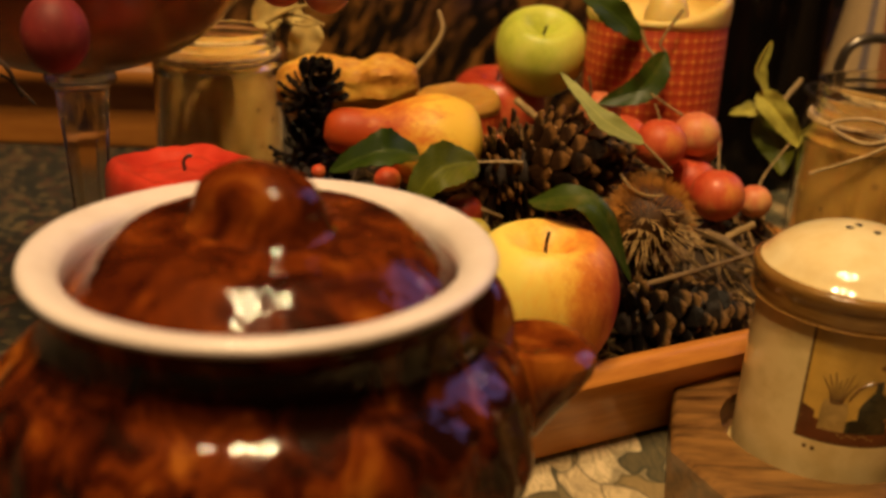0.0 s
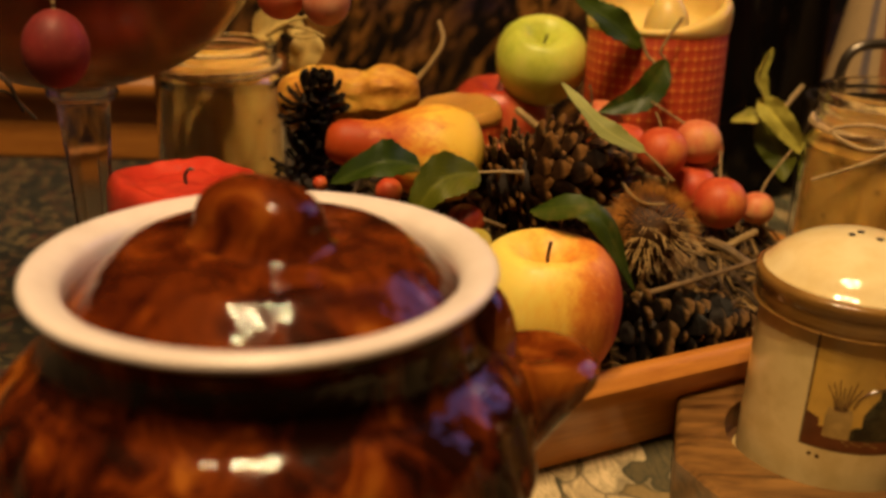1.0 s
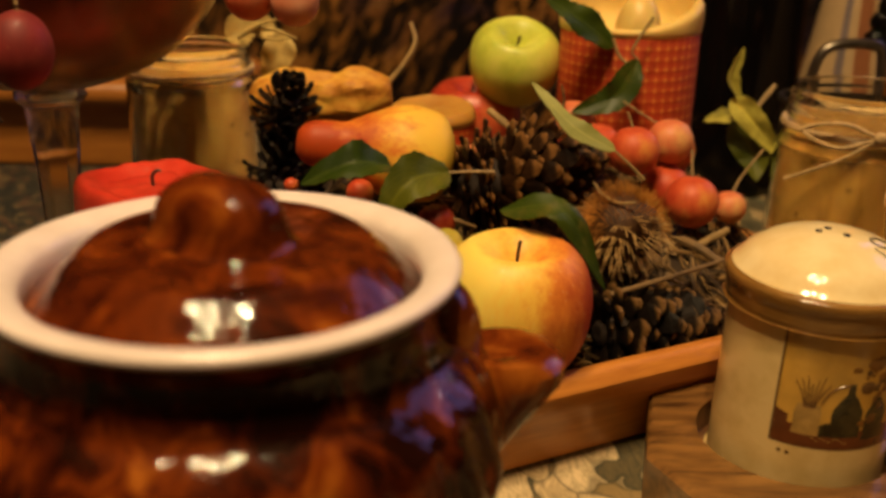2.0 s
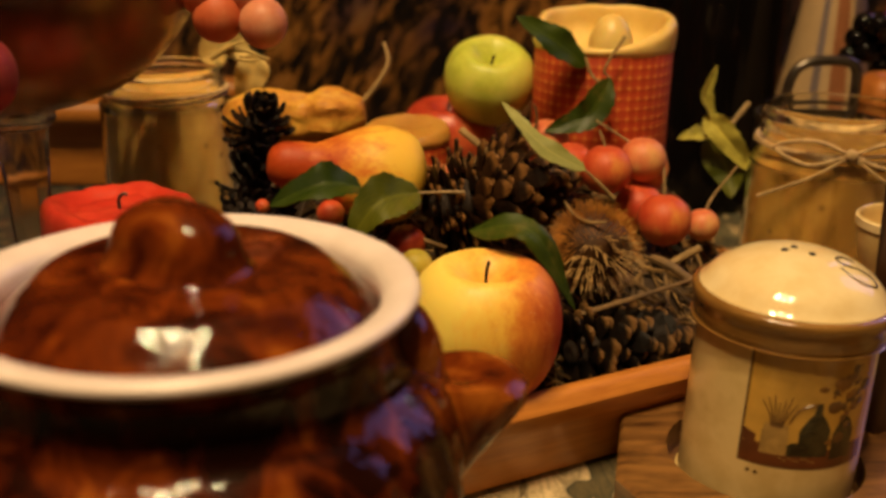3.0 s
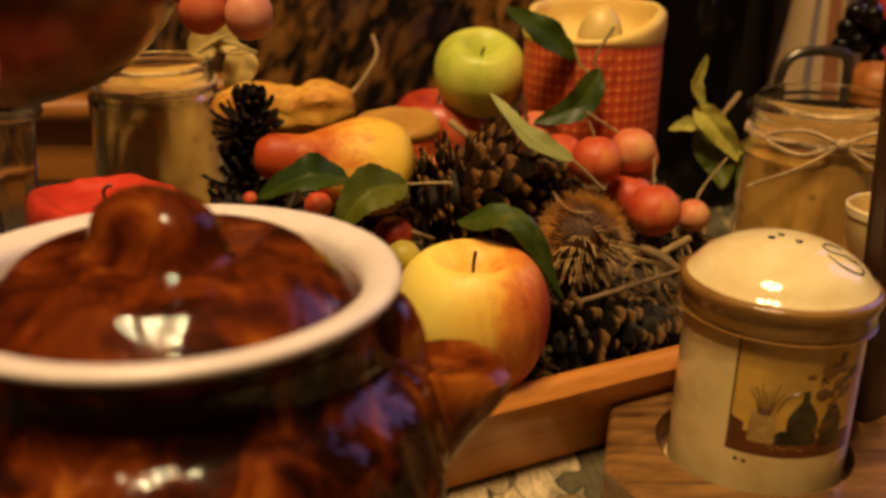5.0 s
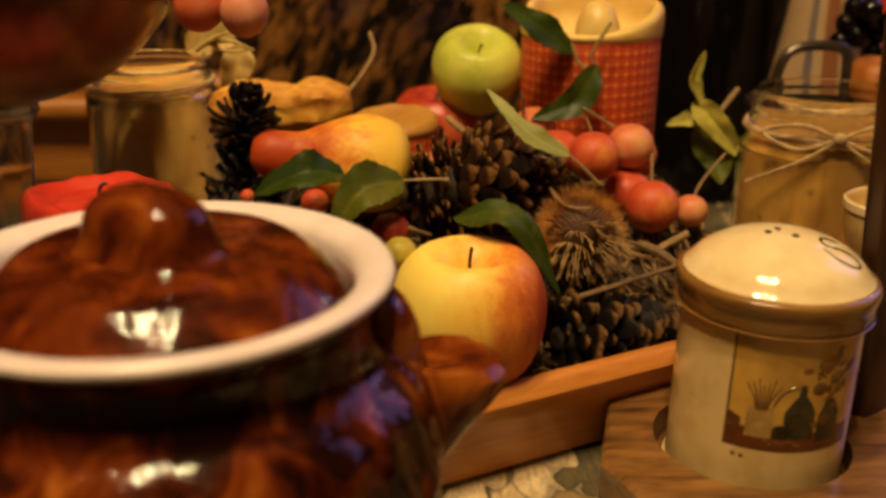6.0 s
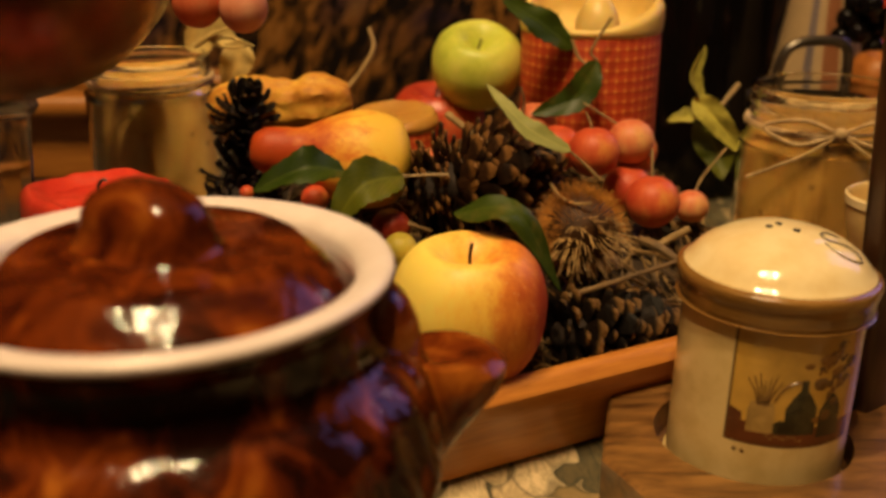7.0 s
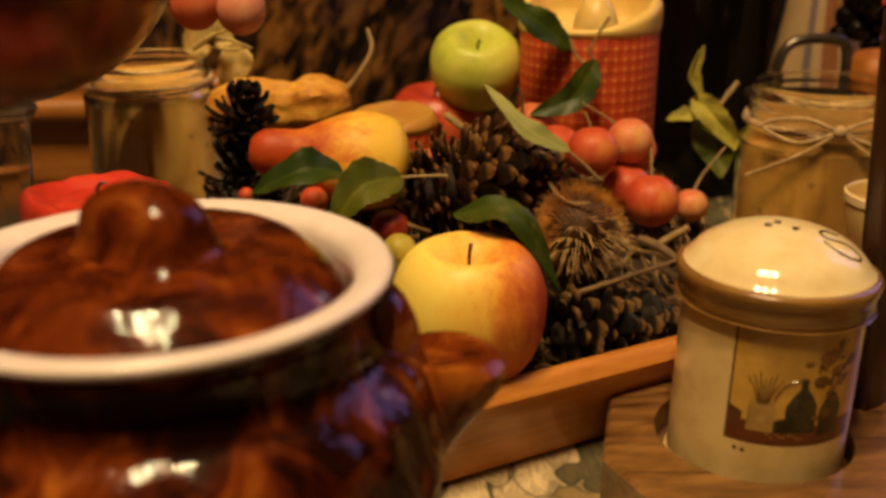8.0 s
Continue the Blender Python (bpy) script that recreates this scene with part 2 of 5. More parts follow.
RED_APPLE = m_fruit("red_apple_skin", (0.30, 0.03, 0.012), (0.46, 0.05, 0.02), (0.60, 0.16, 0.05), 40, 0.3, 0.5)
PEAR = m_fruit("pear_skin", (0.42, 0.055, 0.007), (0.64, 0.20, 0.020), (0.80, 0.50, 0.060), 58, 0.5, 0.725, 7.0)
GOURD = m_fruit("gourd_skin", (0.17, 0.050, 0.008), (0.52, 0.22, 0.026), (0.70, 0.42, 0.06), 70, 0.55, 0.46)
CRAB = m_fruit("crab_apple_skin", (0.46, 0.05, 0.018), (0.58, 0.105, 0.032), (0.68, 0.27, 0.06), 60, 0.45, 0.54)
CRAB_DARK = m_fruit("dark_crab_apple_skin", (0.14, 0.012, 0.006), (0.22, 0.020, 0.009), (0.32, 0.05, 0.014), 60, 0.4, 0.5)
CRAB_GREEN = m_fruit("green_crab_apple_skin", (0.30, 0.24, 0.03), (0.42, 0.34, 0.045), (0.50, 0.40, 0.07), 60, 0.45, 0.5)
CRAB_GOLD = m_fruit("pale_crab_apple_skin", (0.54, 0.10, 0.045), (0.64, 0.20, 0.085), (0.70, 0.36, 0.13), 60, 0.42, 0.5)
LEAF_DARK = m_leaf("dark_green_leaf", (0.015, 0.032, 0.002), (0.040, 0.062, 0.004))
LEAF_MID = m_leaf("green_leaf", (0.044, 0.056, 0.003), (0.105, 0.108, 0.008))
LEAF_PALE = m_leaf("pale_leaf_back", (0.20, 0.21, 0.055), (0.30, 0.30, 0.095), 0.5)
LEAF_DRY = m_leaf("drying_leaf", (0.17, 0.155, 0.018), (0.50, 0.45, 0.08), 0.55)
WAX_YELLOW = m_wax("yellow_wax", (0.80, 0.60, 0.21), (0.68, 0.46, 0.12))
WAX_TAN = m_wax("tan_wax", (0.56, 0.30, 0.06), (0.42, 0.20, 0.035))
WAX_RED = m_wax("red_wax", (0.60, 0.060, 0.030), (0.46, 0.030, 0.016), 0.24)
CHECKS = m_checks()
CONE_BROWN = m_cone("brown_cone_scale", (0.010, 0.004, 0.0015), (0.046, 0.018, 0.005), (0.19, 0.088, 0.024), 0.0158)
CONE_DARK = m_cone("dark_cone_scale", (0.004, 0.0025, 0.0016), (0.009, 0.0042, 0.0016), (0.15, 0.078, 0.024), 0.0147)
CORE = m_plain("cone_core", (0.02, 0.010, 0.005), 0.8)
FUZZ = m_plain("burr_fuzz", (0.64, 0.27, 0.034), 0.7, 0, 0.5, 160)
BURR = m_plain("burr_husk", (0.08, 0.032, 0.007), 0.7, 0, 0.5, 160)
SPINE = m_plain("burr_spine", (0.68, 0.44, 0.17), 0.55, 0, 0.5, 160)
STRAW = m_straw()
TWIG = m_plain("twig_bark", (0.20, 0.12, 0.045), 0.7, 0, 0.5, 150)
TWIG_DARK = m_plain("dark_stalk", (0.05, 0.026, 0.012), 0.7, 0, 0.5, 150)
STALK = m_plain("pale_stalk", (0.34, 0.22, 0.08), 0.6, 0, 0.35, 150)
BED = m_plain("dry_leaf_litter", (0.045, 0.025, 0.011), 0.9, 0, 0.7, 90)
GLASS = m_glass("clear_glass", (0.97, 0.96, 0.90))
STEM_GLASS = m_glass("cut_glass", (0.96, 0.93, 0.82), 0.16)
AMBER_GLASS = m_glass("amber_tinted_glass", (0.52, 0.23, 0.065), 0.22)
JELLY = m_gel("honey_gel", (0.44, 0.25, 0.052), (0.22, 0.112, 0.022), 0.2)
PALE_GEL = m_gel("pale_gel", (0.84, 0.55, 0.155), (0.58, 0.33, 0.075), 0.12)
TWINE = m_plain("jute_twine", (0.52, 0.36, 0.17), 0.85, 0, 0.45, 260)
RAFFIA = m_plain("pale_raffia", (0.56, 0.41, 0.13), 0.8, 0, 0.4, 120)
GRAPE_RED = m_fruit("red_grape_skin", (0.12, 0.012, 0.012), (0.19, 0.018, 0.016), (0.25, 0.034, 0.024), 40, 0.55, 0.5)
GRAPE_PINK = m_fruit("pink_grape_skin", (0.50, 0.16, 0.080), (0.60, 0.25, 0.14), (0.68, 0.36, 0.23), 40, 0.42, 0.5)
GRAPE_ROSE = m_fruit("rose_grape_skin", (0.44, 0.085, 0.030), (0.54, 0.13, 0.05), (0.60, 0.20, 0.09), 40, 0.5, 0.5)
GRAPE_DARK = m_fruit("dark_grape_skin", (0.09, 0.017, 0.004), (0.21, 0.058, 0.011), (0.36, 0.125, 0.024), 30, 0.4, 0.5)
CLOTH = m_cloth()
CURTAIN = m_curtain()
BLACK_GLASS = m_plain("black_bottle_glass", (0.004, 0.003, 0.003), 0.10, 0, 0.3, 20, 0.0, 0.22)
STEEL = m_plain("dull_steel", (0.17, 0.145, 0.12), 0.32, 0.9, 0.4, 60)
WALL = m_plain("brown_wall_paint", (0.055, 0.034, 0.02), 0.8, 0, 0.3, 3)
CEIL = m_plain("ceiling_paint", (0.40, 0.32, 0.22), 0.8, 0, 0.1, 3)
FLOOR = m_wood("floorboards", (0.20, 0.10, 0.04), (0.10, 0.05, 0.02), (1, 8, 1), 0.5, 0.1, 6)
INK = m_plain("dark_ink", (0.035, 0.022, 0.016), 0.4)
HOLE_SHADE = m_plain("hole_shade", (0.012, 0.008, 0.005), 0.8)
PAINT_OCHRE = m_plain("ochre_print", (0.64, 0.37, 0.062), 0.22, 0, 0.32, 55, 0.3)
PAINT_BROWN = m_plain("red_brown_print", (0.15, 0.043, 0.012), 0.25, 0, 0.35, 90, 0.3)
PAINT_LINE = m_plain("brown_outline_print", (0.14, 0.070, 0.022), 0.25, 0, 0.3, 90, 0.3)
PAINT_TEAL = m_plain("dark_teal_print", (0.055, 0.048, 0.020), 0.22, 0, 0.8, 130, 0.3)
PAINT_CROCK = m_plain("tan_crock_print", (0.44, 0.27, 0.075), 0.22, 0, 0.45, 130, 0.3)
PAINT_FLOWER = m_plain("brown_flower_print", (0.26, 0.115, 0.022), 0.25, 0, 0.4, 120, 0.3)
STRIPE_BLUE_SHADE = m_plain("blue_stripe_and_shade", (0.15, 0.115, 0.12), 0.5)
STRIPE_RED = m_plain("red_stripe", (0.26, 0.095, 0.035), 0.5)
CLOTH_CREAM = m_plain("cream_stoneware", (0.42, 0.29, 0.15), 0.5, 0, 0.2, 30)
ORANGE = m_fruit("orange_gourd_skin", (0.24, 0.075, 0.012), (0.36, 0.12, 0.02), (0.42, 0.17, 0.035), 50, 0.45, 0.5, spot=(0.06, 0.02, 0.01))


# ---- builders ----
def mesh_of(name, bm, material, smooth=True):
    bmesh.ops.recalc_face_normals(bm, faces=bm.faces)
    me = bpy.data.meshes.new(name)
    bm.to_mesh(me)
    bm.free()
    if smooth:
        me.polygons.foreach_set("use_smooth", [True] * len(me.polygons))
        me.set_sharp_from_angle(angle=radians(42))
    me.materials.append(material)
    return me


def part(name, bm, material, parent, label="", smooth=True):
    ob = new(name, mesh_of(name, bm, material, smooth))
    ob.parent = parent
    if label:
        ob["label"] = label
    return ob


def thing(name, label, category, group="", at=(0, 0, 0), kind=""):
    ob = new(name)
    ob.empty_display_size = 0.01
    ob.location = at
    return tagged(ob, label, category, group, kind)


def solo(name, bm, material, label, category, group="", at=(0, 0, 0), kind="", smooth=True):
    ob = new(name, mesh_of(name, bm, material, smooth))
    ob.location = at
    return tagged(ob, label, category, group, kind)


def lathe(profile, seg=48, ripple=None):
    """A turned form about z from (radius, height) pairs, with UVs in metres along u. ripple(angle, z) scales the radius."""
    bm = bmesh.new()
    uv = bm.loops.layers.uv.new("UVMap")
    rings = []
    for r, z in profile:
        if r < 1e-6:
            rings.append([bm.verts.new((0, 0, z))])
        else:
            ring = []
            for k in range(seg):
                a = 2 * math.pi * k / seg
                q = r * (ripple(a, z) if ripple else 1.0)
                ring.append(bm.verts.new((q * math.cos(a), q * math.sin(a), z)))
            rings.append(ring)
    big = max(r for r, z in profile)
    for i in range(len(rings) - 1):
        lo, hi = rings[i], rings[i + 1]
        for k in range(seg):
            k2 = (k + 1) % seg
            if len(lo) == 1 and len(hi) == 1:
                continue
            if len(lo) == 1:
                f, ks, zs = [lo[0], hi[k2], hi[k]], [k, k + 1, k], [i, i + 1, i + 1]
            elif len(hi) == 1:
                f, ks, zs = [lo[k], lo[k2], hi[0]], [k, k + 1, k], [i, i, i + 1]
            else:
                f, ks, zs = [lo[k], lo[k2], hi[k2], hi[k]], [k, k + 1, k + 1, k], [i, i, i + 1, i + 1]
            face = bm.faces.new(f)
            for loop, kk, zz in zip(face.loops, ks, zs):
                loop[uv].uv = (2 * math.pi * big * kk / seg, profile[zz][1])
    return bm


def smooth_profile(points, steps=6):
    """Catmull-Rom through (radius, height) pairs."""
    out = []
    p = [points[0], *points, points[-1]]
    for i in range(1, len(p) - 2):
        for s in range(steps):
            t = s / steps
            v = [0.5 * (2 * p[i][k] + (p[i + 1][k] - p[i - 1][k]) * t + (2 * p[i - 1][k] - 5 * p[i][k] + 4 * p[i + 1][k] - p[i + 2][k]) * t * t
                        + (3 * p[i][k] - p[i - 1][k] - 3 * p[i + 1][k] + p[i + 2][k]) * t ** 3) for k in (0, 1)]
            out.append((max(v[0], 0.0), v[1]))
    out.append(points[-1])
    return out


def curve_points(ctrl, steps=8):
    c = [Vector(v) for v in ctrl]
    p = [c[0] * 2 - c[1], *c, c[-1] * 2 - c[-2]]
    out = []
    for i in range(1, len(p) - 2):
        for s in range(steps):
            t = s / steps
            out.append(0.5 * (2 * p[i] + (p[i + 1] - p[i - 1]) * t + (2 * p[i - 1] - 5 * p[i] + 4 * p[i + 1] - p[i + 2]) * t * t + (3 * p[i] - p[i - 1] - 3 * p[i + 1] + p[i + 2]) * t ** 3))
    return out + [c[-1]]


def tube(bm, ctrl, r0, r1=None, seg=7, steps=6, wobble=0.0):
    """A tapered round rod along a curve, added to bm."""
    pts = curve_points(ctrl, steps)
    r1 = r0 if r1 is None else r1
    rings = []
    up = Vector((0.3, 0.2, 1)).normalized()
    for i, p in enumerate(pts):
        d = (pts[min(i + 1, len(pts) - 1)] - pts[max(i - 1, 0)]).normalized()
        s = d.cross(up)
        if s.length < 0.05:
            s = d.cross(Vector((1, 0, 0)))
        s.normalize()
        n = s.cross(d)
        r = (r0 + (r1 - r0) * i / (len(pts) - 1)) * (1 + wobble * (random.random() - 0.5))
        rings.append([bm.verts.new(p + r * (math.cos(a) * s + math.sin(a) * n)) for a in (2 * math.pi * k / seg for k in range(seg))])
    for a, b in zip(rings, rings[1:]):
        for k in range(seg):
            bm.faces.new((a[k], a[(k + 1) % seg], b[(k + 1) % seg], b[k]))
    bm.faces.new(rings[0][::-1])
    bm.faces.new(rings[-1])
    return bm


def rod(name, ctrl, r0, r1, material, label, category, group="", wobble=0.2):
    o = Vector(ctrl[0])
    return solo(name, tube(bmesh.new(), [Vector(c) - o for c in ctrl], r0, r1, 8, 6, wobble), material, label, category, group, o)


def box(bm, sx, sy, sz, m=None, bevel=0.0, segments=3):
    """A rounded box standing on z = 0, added to bm."""
    geo = bmesh.ops.create_cube(bm, size=1.0, matrix=(m or Matrix()) @ Matrix.Translation((0, 0, sz / 2)) @ Matrix.Diagonal((sx, sy, sz, 1)))
    if bevel:
        edges = list({e for v in geo["verts"] for e in v.link_edges})
        bmesh.ops.bevel(bm, geom=edges, offset=bevel, segments=segments, affect="EDGES", profile=0.5)
    return bm


def lean_to(ob, axis, spin=0.0):
    """Turn a thing so that its own z points along axis."""
    ob.rotation_euler = (Vector(axis).to_track_quat("Z", "Y").to_matrix() @ Matrix.Rotation(radians(spin), 3, "Z")).to_euler()
    return ob


def leaf_mesh(name, base, mid, tip, width, face, material, fold=0.25, curl=0.0, teeth=0.04, thick=0.0005):
    """A leaf blade with a fold along the midrib, toothed margins and a real thickness, from its foot through mid to its tip."""
    o = Vector(base)
    spine = curve_points([Vector(base) - o, Vector(mid) - o, Vector(tip) - o], 10)
    n_l, n_w = len(spine), 8
    bm = bmesh.new()
    uv = bm.loops.layers.uv.new("UVMap")
    face = Vector(face).normalized()
    sheets = []
    rng = random.Random(len(name) * 31 + int(width * 1e5))
    grid = []
    for i, p in enumerate(spine):
        t = i / (n_l - 1)
        d = (spine[min(i + 1, n_l - 1)] - spine[max(i - 1, 0)]).normalized()
        side = d.cross(face).normalized()
        up = side.cross(d).normalized()
        w = width * 0.5 * (math.sin(math.pi * min(1, t ** 0.8)) ** 0.75 + 0.015) * (1 - 0.15 * t)
        row = []
        for j in range(n_w + 1):
            s = 2 * j / n_w - 1
            ww = w * (1 + (teeth * (1 if i % 2 else -1) if abs(s) == 1 else 0))
            lift = fold * abs(s) * w + curl * w * s * s + 0.17 * w * math.sin(t * 14 + 2 * s + rng.random() * 0.5) * abs(s)
            row.append((p + side * s * ww + up * lift, up, (s, t)))
        grid.append(row)
    for sgn in (0.5, -0.5):
        sheets.append([[bm.verts.new(p + u * thick * sgn) for p, u, _ in row] for row in grid])
    for k, sh in enumerate(sheets):
        for i in range(n_l - 1):
            for j in range(n_w):
                idx = [(i, j), (i, j + 1), (i + 1, j + 1), (i + 1, j)]
                f = bm.faces.new([sh[a][b] for a, b in (idx if k == 0 else idx[::-1])])
                for loop, (a, b) in zip(f.loops, idx if k == 0 else idx[::-1]):
                    loop[uv].uv = grid[a][b][2]
    ring = [(i, 0) for i in range(n_l)] + [(n_l - 1, j) for j in range(1, n_w + 1)] + [(i, n_w) for i in range(n_l - 2, -1, -1)] + [(0, j) for j in range(n_w - 1, 0, -1)]
    for a, b in zip(ring, ring[1:] + ring[:1]):
        bm.faces.new((sheets[0][a[0]][a[1]], sheets[0][b[0]][b[1]], sheets[1][b[0]][b[1]], sheets[1][a[0]][a[1]]))
    return bm, o


def leaf(base, mid, tip, width, face, material, label, stalk=None, **kw):
    bm, o = leaf_mesh("leaf", base, mid, tip, width, face, material, **kw)
    ob = thing("leaf", label, "leaf", "leaves in the arrangement", o)
    part("blade", bm, material, ob)
    ctrl = [Vector(base) - o + (Vector(mid) - Vector(base)) * 0.02]
    if stalk:
        ctrl = [Vector(s) - o for s in stalk] + ctrl
        part("stalk", tube(bmesh.new(), ctrl, 0.0009, 0.0006, 6), STALK, ob)
    return ob


# ---- the room ----
def structure(name, bm, material, label, smooth=False):
    return solo(name, bm, material, label, name.split("_")[0], kind="structure", smooth=smooth)


structure("floor", box(bmesh.new(), 5.0, 5.0, 0.1, Matrix.Translation((0, 0.5, -0.86))), FLOOR, "brown wooden floor of the dim room")
structure("ceiling", box(bmesh.new(), 5.2, 5.2, 0.1, Matrix.Translation((0, 0.5, 2.15))), CEIL, "pale ceiling over the table")
for name, x, y, sx, sy in (("wall_north", 0, 3.05, 5.2, 0.1), ("wall_south", 0, -2.05, 5.2, 0.1), ("wall_west", -2.55, 0.5, 0.1, 5.0)):
    structure(name, box(bmesh.new(), sx, sy, 2.91, Matrix.Translation((x, y, -0.76))), WALL, "brown painted wall of the dim room")


def build_window_wall():
    bm = bmesh.new()
    for y0, y1, z0, z1 in ((-2.0, 0.90, -0.76, 2.15), (2.94, 3.0, -0.76, 2.15), (0.90, 2.94, -0.76, 0.66), (0.90, 2.94, 2.08, 2.15)):
        box(bm, 0.12, y1 - y0, z1 - z0, Matrix.Translation((1.86, (y0 + y1) / 2, z0)))
    structure("wall_east", bm, WALL, "brown painted wall with a broad window opening")
    w = thing("window_1", "wide window with pale bars and dusk light behind it", "window", at=(1.80, 1.92, 0.66), kind="structure")
    for y in (-0.995, -0.33, 0.33, 0.995):
        part("window_bar", box(bmesh.new(), 0.05, 0.05, 1.42, Matrix.Translation((0, y, 0)), 0.004), LEDGE_WOOD, w)
    part("window_sill", box(bmesh.new(), 0.16, 2.04, 0.03, Matrix.Translation((-0.06, 0, -0.03)), 0.006), LEDGE_WOOD, w)
    for y, z in ((1.62, 1.20), (2.10, 1.16)):
        lamp = thing("window_lamp", "small candle bulb on a slim stand before the window", "lamp", "lamps at the window", (1.70, y, 0.66))
        part("stand", lathe(smooth_profile([(0.0, 0.0), (0.035, 0.0), (0.034, 0.006), (0.008, 0.02), (0.006, 0.2), (0.007, z - 0.70), (0.016, z - 0.688), (0.0, z - 0.688)], 4), 20), STEEL, lamp)


def build_chandelier():
    c = thing("chandelier", "low hanging lamp with five small bulbs on a steel ring", "lamp", at=(LX, LY, LZ))
    part("ring", tube(bmesh.new(), [(0.17 * math.cos(q), 0.17 * math.sin(q), 0.085) for q in (2 * math.pi * k / 24 for k in range(25))], 0.006, None, 8, 2), STEEL, c)
    part("rod", lathe([(0.0, 0.09), (0.008, 0.09), (0.008, 0.77), (0.0, 0.77)], 12), STEEL, c)
    for i in range(5):
        a = radians(72 * i + 20)
        part("socket", lathe([(0.0, 0.018), (0.012, 0.018), (0.014, 0.085 - 0.01 * i), (0.0, 0.085 - 0.01 * i)], 12), STEEL, c).location = (0.17 * math.cos(a), 0.17 * math.sin(a), 0.01 * i)
        part("arm", tube(bmesh.new(), [(0, 0, 0.10), (0.08 * math.cos(a), 0.08 * math.sin(a), 0.10), (0.17 * math.cos(a), 0.17 * math.sin(a), 0.085)], 0.005, None, 8, 4), STEEL, c)


build_window_wall()
build_chandelier()


def build_table():
    t = thing("dining_table", "wooden dining table under a leaf-print cloth", "table", at=(0.0, 0.51, -0.76))
    part("tabletop", box(bmesh.new(), 1.7, 0.83, 0.03, Matrix.Translation((0, 0, 0.726)), 0.006), TRAY_WOOD, t)
    for x in (-0.78, 0.78):
        for y in (-0.36, 0.36):
            part("leg", box(bmesh.new(), 0.06, 0.06, 0.726, Matrix.Translation((x, y, 0)), 0.005), TRAY_WOOD, t)


def build_tablecloth():
    bm = bmesh.new()
    nx, ny = 120, 90
    g = []
    for i in range(nx + 1):
        row = []
        for j in range(ny + 1):
            x, y = -0.9 + 1.8 * i / nx, 0.055 + 0.905 * j / ny
            z = 0.0006 * noise.noise((x * 9, y * 9, 0)) - 0.0012
            drop = max(abs(x) - 0.85, 0) + max(y - 0.925, 0) + 2.5 * max(0.092 - y, 0)
            row.append(bm.verts.new((x, y, z - drop * 2.2)))
        g.append(row)
    for i in range(nx):
        for j in range(ny):
            bm.faces.new((g[i][j], g[i + 1][j], g[i + 1][j + 1], g[i][j + 1]))
    res = bmesh.ops.extrude_face_region(bm, geom=bm.faces[:])
    bmesh.ops.translate(bm, vec=(0, 0, -0.0008), verts=[v for v in res["geom"] if isinstance(v, bmesh.types.BMVert)])
    solo("tablecloth", bm, CLOTH, "beige and dark green leaf-print cloth spread on the table", "tablecloth")


build_table()
build_tablecloth()


def build_curtain():
    bm = bmesh.new()
    n = 160
    rows = []
    for j in range(13):
        z = -0.7 + 2.2 * j / 12
        row = []
        for i in range(n + 1):
            x = -1.1 + 1.85 * i / n
            row.append(bm.verts.new((x, 0.008 * math.sin(x * 20) + 0.004 * math.sin(x * 81 + z), z)))
        rows.append(row)
    for a, b in zip(rows, rows[1:]):
        for i in range(n):
            bm.faces.new((a[i], a[i + 1], b[i + 1], b[i]))
    res = bmesh.ops.extrude_face_region(bm, geom=bm.faces[:])
    bmesh.ops.translate(bm, vec=(0, 0.002, 0), verts=[v for v in res["geom"] if isinstance(v, bmesh.types.BMVert)])
    solo("curtain", bm, CURTAIN, "dark curtain with a brown, orange and purple leaf pattern", "curtain", at=(0, 1.12, 0))


build_curtain()


# ---- the wooden tray and its bed of straw ----
TURN_TRAY = 26.5
U = Vector((math.cos(radians(TURN_TRAY)), math.sin(radians(TURN_TRAY)), 0))
N = Vector((-math.sin(radians(TURN_TRAY)), math.cos(radians(TURN_TRAY)), 0))
A0, A1, N0, N1 = 0.160, 0.410, 0.302, 0.545


def on_tray(a, n, z=0.0):
    return U * a + N * n + Vector((0, 0, z))


def build_tray():
    c = on_tray((A0 + A1) / 2, (N0 + N1) / 2)
    t = thing("wooden_tray", "honey-coloured wooden tray with rounded flared sides, filled with fruit and cones", "tray", at=c)
    t.rotation_euler = (0, 0, radians(TURN_TRAY))
    la, ln = A1 - A0, N1 - N0
    part("base", box(bmesh.new(), la, ln, 0.008, Matrix.Translation((0, 0, 0.001)), 0.002), TRAY_WOOD, t)
    for length, off, turn in ((la, -ln / 2, 0), (la, ln / 2, 180), (ln, la / 2, 90), (ln, -la / 2, -90)):
        bm = bmesh.new()
        prof = [(0.006, 0.001), (0.0, 0.001), (-0.0035, 0.014), (-0.0075, 0.026), (-0.011, 0.031), (-0.0118, 0.0365), (-0.009, 0.0405), (-0.0045, 0.0420), (0.0, 0.0405), (0.0025, 0.0360), (0.0035, 0.028), (0.006, 0.010)]
        ends = []
        for s in (-1, 1):
            ends.append([bm.verts.new((s * (length / 2 - y), y, z)) for y, z in prof])
        for k in range(len(prof)):
            k2 = (k + 1) % len(prof)
            bm.faces.new((ends[0][k], ends[1][k], ends[1][k2], ends[0][k2]))
        bm.faces.new(ends[0])
        bm.faces.new(ends[1][::-1])
        side = part("side", bm, TRAY_WOOD, t)
        r = Matrix.Rotation(radians(turn), 4, "Z")
        side.matrix_local = Matrix.Translation(((0, off, 0) if turn in (0, 180) else (off, 0, 0))) @ r
    return t


build_tray()


